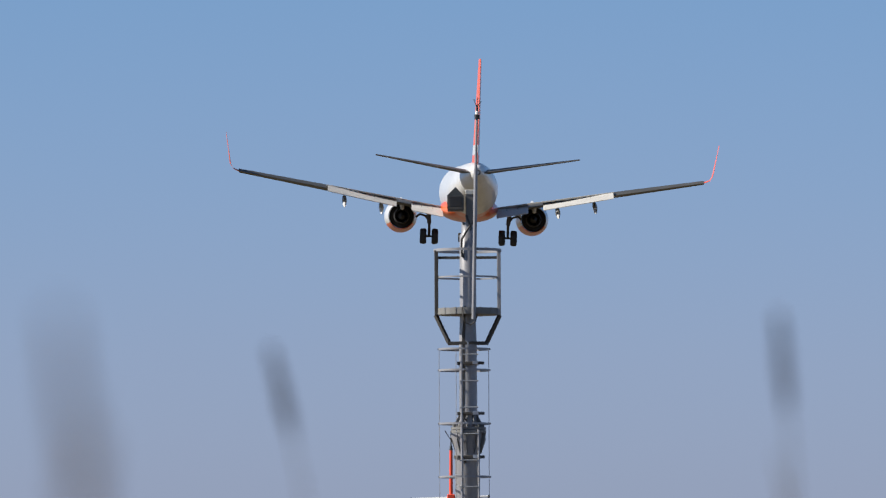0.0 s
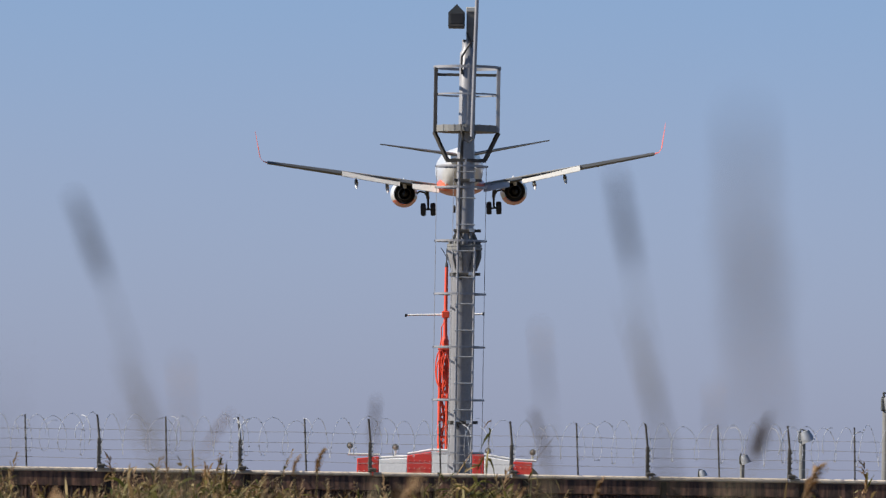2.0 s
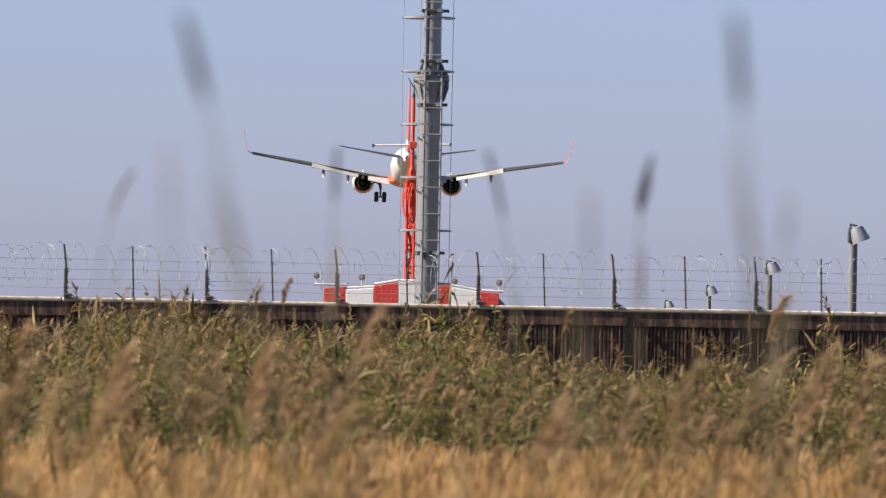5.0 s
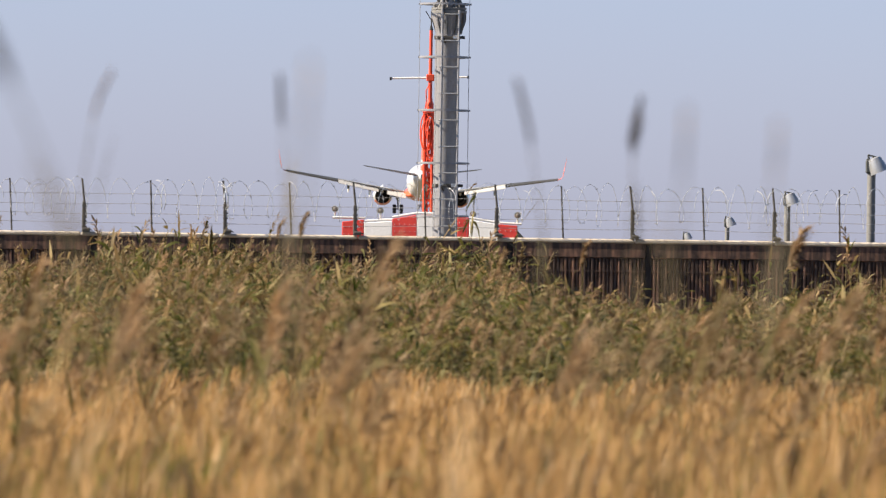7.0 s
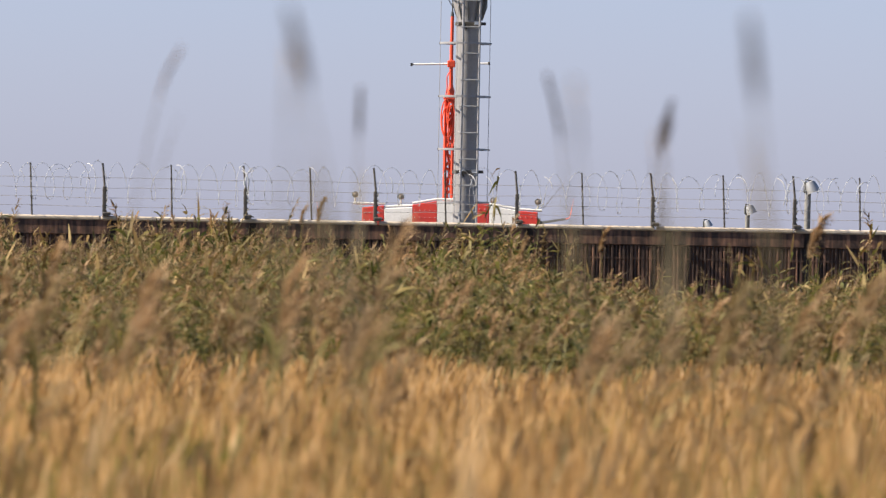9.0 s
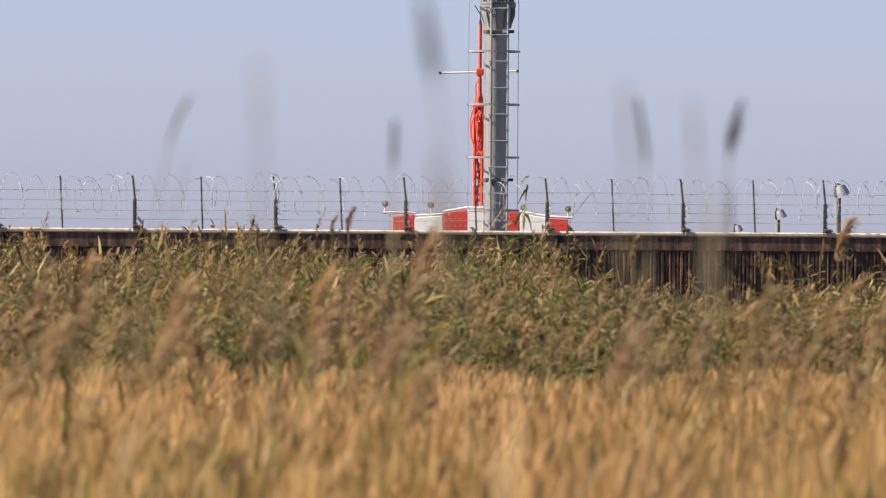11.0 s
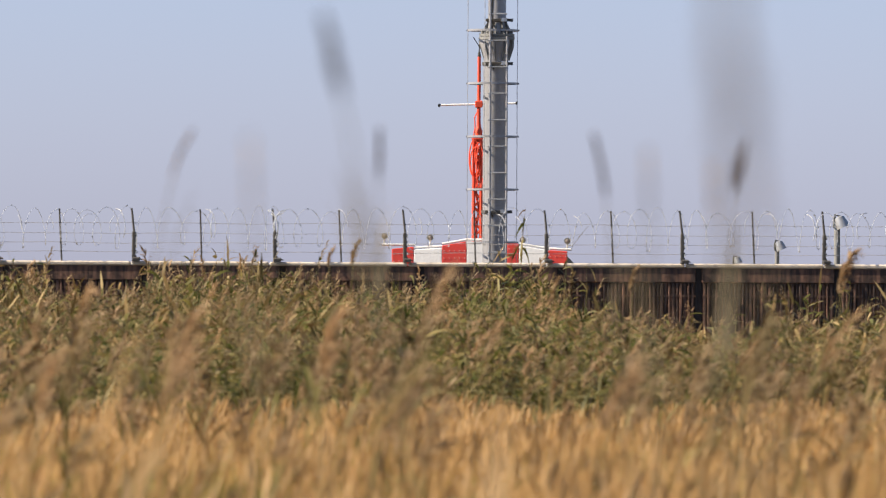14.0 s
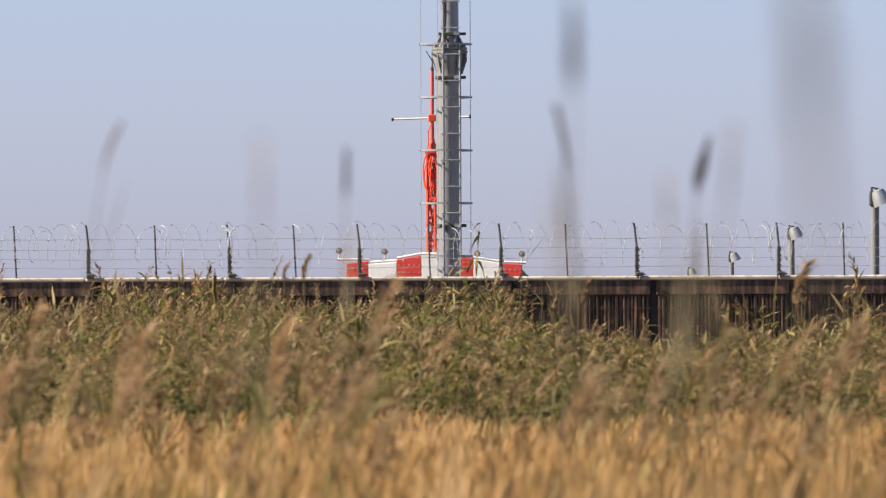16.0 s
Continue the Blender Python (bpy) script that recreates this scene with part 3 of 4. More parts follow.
tube(bm, [(0.02, -0.06, rz(372)), (-0.06, -0.08, rz(358)), (-0.05, -0.08, rz(340)), (-0.09, -0.11, rz(318))], 0.012, 6)
part("cable_loop", bm, M_ORANGE, lattice, "red cable loops")
bm = B()
rod(bm, (0.135, 0.05, 1.0), (0.135, 0.05, rz(324)), 0.022, seg=8)
part("conduit", bm, M_STEEL, lattice)

# ---------------------------------------------------------------- floodlights in a row behind the wall
for u, v, d in ((755, 236, 164.0), (607, 174, 221.0), (501, 132, 291.0), (427, 106, 364.0)):
    k = d / 16000
    fl = thing("floodlight", (u * k, d, 0), "grey pole with a tilted silver floodlight head beyond a wall", "lamp", "floodlights beyond the wall")
    zt = 1.5 + v * k
    bm = B()
    rod(bm, (0, 0, 0), (0, 0, zt - 0.12), 0.085, 0.075, 16)
    part("pole", smooth(bm), M_STEEL_MID, fl)
    bm = B()
    box(bm, (0.17, 0.17, 0.24), (-0.02, 0, zt - 0.02), bevel=0.02)
    box(bm, (0.26, 0.05, 0.03), (0.05, -0.09, zt + 0.165), Matrix.Rotation(radians(14), 4, "Y"), bevel=0.008)
    box(bm, (0.20, 0.06, 0.05), (0.0, 0, zt + 0.10), bevel=0.01)
    rod(bm, (-0.05, 0, zt + 0.08), (-0.06, 0, zt + 0.19), 0.02, seg=6)
    rod(bm, (0.03, -0.02, zt + 0.10), (0.03, -0.02, zt + 0.17), 0.02, seg=6)
    part("bracket", bm, M_HOUSING, fl)
    bm = B()
    turned(bm, [(0.05, -0.13), (0.11, -0.11), (0.145, 0.0), (0.165, 0.13), (0.17, 0.16), (0.155, 0.16), (0.145, 0.13)], 24)
    bmesh.ops.transform(bm, matrix=Matrix.Translation((0.085, -0.08, zt + 0.03)) @ Matrix.Rotation(radians(157), 4, "Y"), verts=bm.verts)
    hd = part("lamp_head", smooth(bm), M_ZINC, fl, "silver bell-shaped lamp head")
    bm = B()
    turned(bm, [(0.147, 0.132), (0.10, 0.142), (0.001, 0.146)], 20)
    bmesh.ops.transform(bm, matrix=Matrix.Translation((0.085, -0.08, zt + 0.03)) @ Matrix.Rotation(radians(157), 4, "Y"), verts=bm.verts)
    part("lamp_glass", smooth(bm), M_WHITE, hd)

# ---------------------------------------------------------------- airliner: x to its right, y ahead, wheels' soles at z = 0
plane = thing("airliner", (0, 655, 35), "white twin-engine airliner with orange belly, engines and fin, gear down", "aircraft")


def st(s):
    return 24.4 - s


def hull(bm, rows, seg=36):
    rings = []
    for s, zc, w, h in rows:
        rings.append([bm.verts.new((w * math.cos(k * math.tau / seg), st(s), zc + h * math.sin(k * math.tau / seg))) for k in range(seg)])
    for a, b in zip(rings, rings[1:]):
        for k in range(seg):
            bm.faces.new((a[k], a[(k + 1) % seg], b[(k + 1) % seg], b[k]))
    bm.faces.new(rings[0])
    bm.faces.new(rings[-1][::-1])
    bmesh.ops.recalc_face_normals(bm, faces=bm.faces)
    return bm


AIRFOIL = [(1.0, 0.003), (0.8, 0.035), (0.55, 0.062), (0.3, 0.072), (0.1, 0.05), (0.02, 0.024), (0.0, 0.0), (0.02, -0.018), (0.1, -0.034), (0.3, -0.048), (0.55, -0.04), (0.8, -0.02), (1.0, -0.003)]


def loft(bm, rows, flat=True):
    """Sections of (x, leading edge station, chord, z, fatness, lean): lean 90 stands the section upright."""
    rings = []
    for x, s, c, z, fat, lean in rows:
        a = radians(lean)
        rings.append([bm.verts.new((x - t * c * fat * math.sin(a), st(s + f * c), z + t * c * fat * math.cos(a))) for f, t in AIRFOIL])
    n = len(AIRFOIL)
    for a, b in zip(rings, rings[1:]):
        for k in range(n):
            bm.faces.new((a[k], a[(k + 1) % n], b[(k + 1) % n], b[k]))
    bm.faces.new(rings[0])
    bm.faces.new(rings[-1][::-1])
    bmesh.ops.recalc_face_normals(bm, faces=bm.faces)
    return smooth(bm, 30)


bm = hull(B(), [(0, 2.95, 0.08, 0.08), (0.4, 3.0, 0.5, 0.45), (1.2, 3.15, 0.95, 0.9), (2.6, 3.4, 1.42, 1.4), (4.2, 3.68, 1.75, 1.8), (6.0, 3.82, 1.88, 2.0),
                (12, 3.82, 1.88, 2.0), (18, 3.82, 1.88, 2.0), (25, 3.82, 1.88, 2.0), (28, 3.95, 1.82, 1.88), (31, 4.25, 1.58, 1.6), (34, 4.62, 1.18, 1.22),
                (36.5, 4.92, 0.76, 0.85), (38.2, 5.08, 0.42, 0.52), (38.9, 5.12, 0.24, 0.3)])
for f in bm.faces:
    c = f.calc_center_median()
    if c.z < 2.7 and c.y > st(26.5):
        f.material_index = 1
part("fuselage", smooth(bm), [M_HULL, M_HULL_ORANGE], plane, "white fuselage with orange belly")
bm = hull(B(), [(11.5, 2.6, 0.6, 0.3), (13, 2.5, 1.85, 0.8), (16, 2.5, 2.12, 0.95), (21, 2.5, 2.12, 0.95), (23.5, 2.5, 1.7, 0.75), (25.8, 2.6, 0.7, 0.4)])
part("belly_fairing", smooth(bm), M_HULL_ORANGE, plane, "orange belly fairing")
bm = B()
turned(bm, [(0.20, -0.05), (0.2, 0.02), (0.14, 0.02), (0.14, -0.04)], 16, (0, st(38.92), 5.08), "Y", close=True)
part("exhaust_pipe", bm, M_HOT, plane)


def wing_z(x):
    return 2.35 + (x - 1.88) * 0.1665


for sx in (-1, 1):
    rows = [(sx * 1.2, 13.0, 8.2, wing_z(1.2), 0.55, 0), (sx * 5.6, 16.1, 4.9, wing_z(5.6), 0.62, 0), (sx * 10.5, 19.1, 3.3, wing_z(10.5), 1.15, 0),
            (sx * 16.9, 22.85, 1.65, wing_z(16.9), 1.5, 0)]
    w = part("wing", loft(B(), rows), M_WING_SHADED, plane, "grey swept wing darkened for shade")
    # winglet, blended upwards
    rows = [(sx * 16.9, 22.85, 1.62, wing_z(16.9), 0.8, 0), (sx * 17.3, 23.15, 1.45, wing_z(16.9) + 0.16, 0.75, -sx * 35), (sx * 17.52, 23.4, 1.3, wing_z(16.9) + 0.5, 0.7, -sx * 70),
            (sx * 17.9, 24.6, 0.55, wing_z(16.9) + 2.75, 0.6, -sx * 80)]
    part("winglet", loft(B(), rows), M_TAIL_RED, w, "coral red winglet")
    # flaps, lowered
    for x0, x1, c0, c1 in ((1.95, 4.25, 1.55, 1.45), (5.35, 10.4, 1.3, 0.95)):
        bm = B()
        drop = math.tan(radians(22))
        for lift, cut in ((0.0, 0.62), (-0.28, 1.0)):
            a0, a1 = c0 * cut, c1 * cut
            pts = []
            for x, c in ((x0, a0), (x1, a1)):
                s0 = (20.9 if x < 5 else 20.85 + (x - 5.35) * 0.30) + (0.0 if lift == 0 else 0.55 * c)
                z0 = wing_z(x) + 0.15 + (0 if lift == 0 else -0.55 * c * drop * 0.72)
                pts += [(sx * x, st(s0), z0 + 0.07), (sx * x, st(s0 + c * 0.62), z0 + 0.05 - c * 0.62 * drop), (sx * x, st(s0 + c * 0.62), z0 - c * 0.62 * drop), (sx * x, st(s0), z0 - 0.12)]
            vs = [bm.verts.new(p) for p in pts]
            for k in range(4):
                bm.faces.new((vs[k], vs[(k + 1) % 4], vs[4 + (k + 1) % 4], vs[4 + k]))
            bm.faces.new(vs[:4])
            bm.faces.new(vs[4:][::-1])
        bmesh.ops.recalc_face_normals(bm, faces=bm.faces)
        part("flap", bm, M_FLAP, w, "pale lowered flap")
        # dark rods drawn for the shade in the slot and segment gaps
        bm = B()
        ends = []
        for x, c in ((x0, c0), (x1, c1)):
            s0 = (20.9 if x < 5 else 20.85 + (x - 5.35) * 0.30) + 0.62 * c * 0.62
            ends.append(Vector((sx * x, st(s0 + 0.05), wing_z(x) + 0.17 - 0.62 * c * 0.62 * drop)))
        rod(bm, ends[0], ends[1], 0.045, seg=6)
        for f in (0.33, 0.68):
            p = ends[0].lerp(ends[1], f)
            rod(bm, p + Vector((0, 0, 0.16)), p + Vector((0, -0.35, -0.30)), 0.022, seg=5)
        part("flap_slot_shade", bm, M_WING_SHADED, w, "dark strip for the shade between flap segments")
    bm = B()
    for x0, x1, s0 in ((1.95, 10.45, 0.0),):
        vs = [bm.verts.new(p) for p in ((sx * x0, st(20.2), wing_z(x0) + 0.33), (sx * x1, st(21.6), wing_z(x1) + 0.28), (sx * x1, st(22.3), wing_z(x1) + 0.26), (sx * x0, st(21.0), wing_z(x0) + 0.32),
                                        (sx * x0, st(20.2), wing_z(x0) + 0.22), (sx * x1, st(21.6), wing_z(x1) + 0.18), (sx * x1, st(22.3), wing_z(x1) + 0.17), (sx * x0, st(21.0), wing_z(x0) + 0.22))]
        for q in ((0, 1, 2, 3), (7, 6, 5, 4), (0, 4, 5, 1), (1, 5, 6, 2), (2, 6, 7, 3), (3, 7, 4, 0)):
            bm.faces.new([vs[k] for k in q])
    bmesh.ops.recalc_face_normals(bm, faces=bm.faces)
    part("spoiler", bm, M_SPOILER, w)
    for x in (6.45, 9.15):
        bm = B()
        z = wing_z(x)
        tube(bm, [(sx * x, st(18.6), z - 0.25), (sx * x, st(19.8), z - 0.42), (sx * x, st(21.3), z - 0.66), (sx * x, st(22.5), z - 0.95), (sx * x, st(23.1), z - 1.15)], [0.05, 0.16, 0.19, 0.13, 0.02], 10)
        part("flap_fairing", smooth(bm), M_HULL, w)
    # engine
    ex, ez = sx * 4.85, 1.90
    bm = turned(B(), [(0.84, 4.6), (1.02, 4.75), (1.13, 4.2), (1.22, 3.0), (1.16, 1.5), (0.96, 0.0), (0.925, 0.0), (0.90, 0.3), (0.86, 2.5), (0.78, 4.0)], 36, (ex, st(16.2), ez), "Y", close=True)
    for f in bm.faces:
        if f.calc_center_median().z < ez - 0.52:
            f.material_index = 1
    en = part("engine", smooth(bm), [M_HULL, M_HULL_ORANGE], plane, "white and orange engine nacelle")
    bm = turned(B(), [(0.892, 0.03), (0.85, 0.9), (0.55, 1.0)], 36, (ex, st(16.2), ez), "Y")
    part("bypass_duct", smooth(bm), M_HOT, en, "dark bypass duct")
    bm = turned(B(), [(0.82, 0.9), (0.60, 0.7), (0.58, -0.55), (0.50, -0.75), (0.44, -0.72), (0.42, 0.0), (0.40, 0.1)], 28, (ex, st(16.2), ez), "Y")
    part("core_nozzle", smooth(bm), M_HOT, en)
    bm = turned(B(), [(0.32, 0.0), (0.26, -0.8), (0.05, -1.4)], 20, (ex, st(16.2), ez), "Y")
    part("exhaust_plug", smooth(bm), M_HOT, en)
    bm = B()
    box(bm, (0.28, 5.2, 0.6), (ex, st(15.6), ez + 0.92), Matrix.Rotation(radians(4), 4, "X"), bevel=0.1)
    part("pylon", bm, M_HULL, en)
    # main gear
    gx, gy, gz = sx * 2.88, st(20.0), 0.47
    gear = part("main_gear", rod(rod(rod(B(), (gx, gy, gz), (gx, gy, 1.5), 0.10, 0.10, 12), (gx, gy, 1.4), (gx + sx * 0.1, gy, 2.35), 0.15, 0.17, 12), (gx - 0.5, gy, gz), (gx + 0.5, gy, gz), 0.075, 0.075, 10), M_STEEL_DARK, plane, "dark main landing gear leg")
    bm = B()
    tube(bm, [(gx + sx * 0.05, gy, 1.62), (gx + sx * 0.30, gy, 1.95), (gx + sx * 0.70, gy, 2.08), (gx + sx * 1.0, gy, 1.85)], 0.085, 8)
    rod(bm, (gx, gy + 0.1, 1.2), (gx, gy + 0.3, 0.9), 0.05, seg=6)
    rod(bm, (gx, gy + 0.3, 0.9), (gx, gy + 0.1, 0.62), 0.05, seg=6)
    part("gear_link", bm, M_STEEL_DARK, gear)
    for wx in (-0.43, 0.43):
        bm = turned(B(), [(0.30, -0.19), (0.48, -0.23), (0.55, -0.17), (0.57, -0.06), (0.57, 0.06), (0.55, 0.17), (0.48, 0.23), (0.30, 0.19)], 28, (gx + wx, gy, gz), "X")
        ty = part("tyre", smooth(bm), M_RUBBER, gear)
        bm = turned(B(), [(0.28, -0.175), (0.29, 0.0), (0.28, 0.175)], 20, (gx + wx, gy, gz), "X")
        part("rim", bm, M_STEEL, ty)
    # tailplane
    rows = [(sx * 0.35, 33.3, 4.6, 5.05, 0.60, 0), (sx * 7.25, 37.75, 1.3, 6.15, 0.7, 0)]
    part("tailplane", loft(B(), rows), M_WING_SHADED, plane, "grey tailplane darkened for shade")
bm = B()
for wx in (-0.22, 0.22):
    turned(bm, [(0.2, -0.09), (0.32, -0.1), (0.35, 0), (0.32, 0.1), (0.2, 0.09)], 20, (wx, st(4.4), 0.45), "X")
nose = part("nose_wheels", smooth(bm), M_RUBBER, plane)
bm = rod(rod(B(), (0, st(4.4), 0.45), (0, st(4.4), 1.8), 0.075, 0.085, 10), (-0.2, st(4.4), 0.45), (0.2, st(4.4), 0.45), 0.05, 0.05, 8)
part("nose_leg", bm, M_STEEL, nose)


def fin_rows(rows):
    bm = B()
    rings = []
    for z, s, c, fat in rows:
        rings.append([bm.verts.new((t * c * fat, st(s + f * c), z)) for f, t in [(f, (t if k < 6 else -abs(AIRFOIL[12 - k][1]))) for k, (f, t) in enumerate(AIRFOIL)]])
    n = len(AIRFOIL)
    for a, b in zip(rings, rings[1:]):
        for k in range(n):
            bm.faces.new((a[k], a[(k + 1) % n], b[(k + 1) % n], b[k]))
    bm.faces.new(rings[0])
    bm.faces.new(rings[-1][::-1])
    bmesh.ops.recalc_face_normals(bm, faces=bm.faces)
    return smooth(bm, 30)


fin = part("fin", fin_rows([(5.2, 30.6, 6.9, 0.55), (7.0, 32.2, 5.7, 0.55), (10.0, 34.5, 4.1, 0.55), (13.15, 36.9, 2.4, 0.55)]), M_TAIL_RED, plane, "coral red tail fin")
part("fin_band", fin_rows([(6.35, 31.55, 6.18, 0.57), (7.05, 32.2, 5.75, 0.57)]), M_HULL, fin, "white band")
bm = hull(B(), [(25.5, 5.4, 0.03, 0.05), (29.0, 5.5, 0.14, 0.35), (31.5, 5.4, 0.22, 0.9), (33.0, 5.2, 0.15, 0.6)], 12)
part("dorsal_fillet", smooth(bm), M_HULL, plane)

# ---------------------------------------------------------------- plants
RNG = np.random.default_rng(7)


class Sprig:
    """One plant as vertices, triangles and a material number each."""

    def __init__(self):
        self.v, self.f, self.m = [], [], []

    def ribbon(self, pts, widths, side, mat):
        """A tapering blade: its last point is its tip."""
        base = len(self.v)
        side = np.array(side, float)
        for p, w in zip(pts[:-1], widths[:-1]):
            self.v += [np.array(p) - side * w / 2, np.array(p) + side * w / 2]
        self.v.append(np.array(pts[-1]))
        n = len(pts) - 1
        for k in range(n - 1):
            a = base + 2 * k
            self.f += [(a, a + 1, a + 3), (a, a + 3, a + 2)]
            self.m += [mat, mat]
        self.f.append((base + 2 * n - 2, base + 2 * n - 1, base + 2 * n))
        self.m.append(mat)

    def arrays(self):
        return np.array(self.v), np.array(self.f), np.array(self.m)


def leaf(sp, rng, z, length, width, ang, mat, rise=0.55, droop=0.9):
    d = np.array((math.cos(ang), math.sin(ang), 0))
    side = np.array((-math.sin(ang), math.cos(ang), rng.uniform(-0.5, 0.5)))
    pts = [np.array((0, 0, z)) + d * (length * f) + np.array((0, 0, length * (rise * f * 1.6 - droop * f * f))) for f in (0.0, 0.3, 0.62, 1.0)]
    sp.ribbon(pts, [width * 0.6, width, width * 0.7, 0], side, mat)


def plume(sp, rng, z, length, lean, mat, n=22, spread=0.62):
    """A feathery head that nods to one side."""
    for k in range(n):
        f = k / (n - 1)
        a = lean + rng.uniform(-1.5, 1.5)
        d = np.array((math.cos(a), math.sin(a), 0))
        base = np.array((math.cos(lean) * length * 0.25 * f * f, math.sin(lean) * length * 0.25 * f * f, z + length * f * 0.72))
        r = length * (0.42 - 0.15 * f)
        tip = base + d * r * spread * rng.uniform(0.3, 1.4) + np.array((0, 0, r * rng.uniform(-0.25, 0.8)))
        mid = (base + tip) / 2 + d * r * 0.12 + np.array((0, 0, r * 0.12))
        side = np.array((-math.sin(a), math.cos(a), 0.2))
        sp.ribbon([base, mid, tip], [length * 0.03, length * 0.07, 0], side, mat)


def reed_sprig(rng, with_plume, dry):
    sp = Sprig()
    lean = rng.uniform(-0.4, 0.4)
    w = 0.013
    for side in ((1, 0, 0), (0, 1, 0)):
        sp.ribbon([(0, 0, 0.25), (0.01, 0, 0.6), (0.03, 0, 1.0)], [w, w, 0], side, 0)
    for k in range(rng.integers(9, 12)):
        z = rng.uniform(0.34, 0.97)
        leaf(sp, rng, z, rng.uniform(0.10, 0.21), rng.uniform(0.020, 0.036), rng.uniform(0, math.tau), 2 if rng.random() < dry else 1, rng.uniform(-0.1, 0.75), rng.uniform(0.1, 0.9))
    if with_plume:
        plume(sp, rng, 0.84, rng.uniform(0.20, 0.32), lean if rng.random() < 0.8 else lean + math.pi, 3, 26, 0.9)
    return sp.arrays()


def plumed_sprig(rng, k):
    """A slender stem with a wide soft plume and a few leaves."""
    sp = Sprig()
    for side in ((1, 0, 0), (0, 1, 0)):
        sp.ribbon([(0, 0, 0.1), (0.01, 0, 0.6), (0.03, 0, 1.0)], [0.009, 0.008, 0], side, 0)
    for q in range(3 + k % 3):
        leaf(sp, rng, rng.uniform(0.30, 0.72), rng.uniform(0.16, 0.30), rng.uniform(0.014, 0.028), rng.uniform(0, math.tau), 1 if rng.random() < 0.45 else 2, rng.uniform(0.5, 1.2), rng.uniform(0.4, 1.0))
    plume(sp, rng, 0.74, rng.uniform(0.24, 0.34), rng.uniform(-0.5, 0.5), 3, 52, 1.25)
    return sp.arrays()


def straw_sprig(rng, green):
    """A tuft of thin straw with drooping ears."""
    sp = Sprig()
    for k in range(5):
        a, h = rng.uniform(0, math.tau), rng.uniform(0.55, 1.1)
        o = np.array((rng.uniform(-0.09, 0.09), rng.uniform(-0.09, 0.09), 0))
        b = rng.uniform(0.0, 0.10)
        d = np.array((math.cos(a), math.sin(a), 0))
        side = np.array((1, rng.uniform(-0.6, 0.6), 0))
        g = 1 if rng.random() < green else 0
        sp.ribbon([o + (0, 0, 0.15), o + d * b * 0.3 + (0, 0, h * 0.55), o + d * b + (0, 0, h)], [0.010, 0.008, 0], side, g)
        if not g:
            e = o + d * b * 0.75 + (0, 0, h * 0.84)
            sp.ribbon([e, e + d * 0.01 + (0, 0, 0.10), e + d * 0.03 + (0, 0, 0.24)], [0.010, 0.022, 0], side, 0)
    return sp.arrays()


def scatter(name, sprigs, places, mats, label, category, origin):
    """Many sprigs in one mesh: places are x, y, height, girth, turn, lean, kind."""
    V, T, M, base = [], [], [], 0
    for x, y, h, g, a, ln, kind in places:
        v, f, m = sprigs[int(kind)]
        c, s = math.cos(a), math.sin(a)
        p = np.empty_like(v)
        p[:, 0] = (v[:, 0] * c - v[:, 1] * s) * g + x - origin[0] + v[:, 2] ** 2 * h * ln
        p[:, 1] = (v[:, 0] * s + v[:, 1] * c) * g + y - origin[1]
        p[:, 2] = v[:, 2] * h
        V.append(p)
        T.append(f + base)
        M.append(m)
        base += len(v)
    V, T, M = np.concatenate(V), np.concatenate(T), np.concatenate(M)
    me = bpy.data.meshes.new(name)
    me.vertices.add(len(V))
    me.vertices.foreach_set("co", V.ravel())
    me.loops.add(len(T) * 3)
    me.loops.foreach_set("vertex_index", T.ravel().astype(np.int32))
    me.polygons.add(len(T))
    me.polygons.foreach_set("loop_start", np.arange(0, len(T) * 3, 3, dtype=np.int32))
    me.polygons.foreach_set("material_index", M.astype(np.int32))
    me.update()
    me.validate()
    for m in mats:
        me.materials.append(m)
    ob = new(name, me)
    ob.matrix_basis = Matrix.Translation((origin[0], origin[1], 0))
    return tagged(ob, label, category, kind="stuff")


REEDS = [reed_sprig(RNG, k in (4, 7, 10), 0.08 if k < 6 else 0.48) for k in range(12)]
PLUMED = [plumed_sprig(RNG, k) for k in range(8)]
STRAWS = [straw_sprig(RNG, 0.04 if k < 10 else 0.75) for k in range(14)]


def patchy(x, y):
    """Where green tufts mix into the straw."""
    return noise.noise(Vector((x / y * 44.0, y * 0.09, 3.0))) + 0.72 * max(0.0, min(1.0, (62 - y) / 24))


SWAY = []                              # plants that the wind rocks: object, base, strength, phase


def reed_height(x, y):
    """Reeds rise towards the wall, and stand lower to the right of the mast."""
    f = min(1.0, max(0.0, (y - 95) / 55))
    u = x / y * 16000
    back = 2.06 + 0.13 * math.sin(u / 90.0 + 0.6) + 0.08 * math.sin(u / 37.0) - 0.66 * min(1.0, max(0.0, (u + 10) / 240)) + 0.10 * min(1.0, max(0.0, (u - 600) / 150))
    return (1.18 * (1 - f) + back * f) * (1 + 0.09 * math.sin(x * 1.7 + y * 0.35) + 0.07 * math.sin(x * 4.1 - y * 0.8))


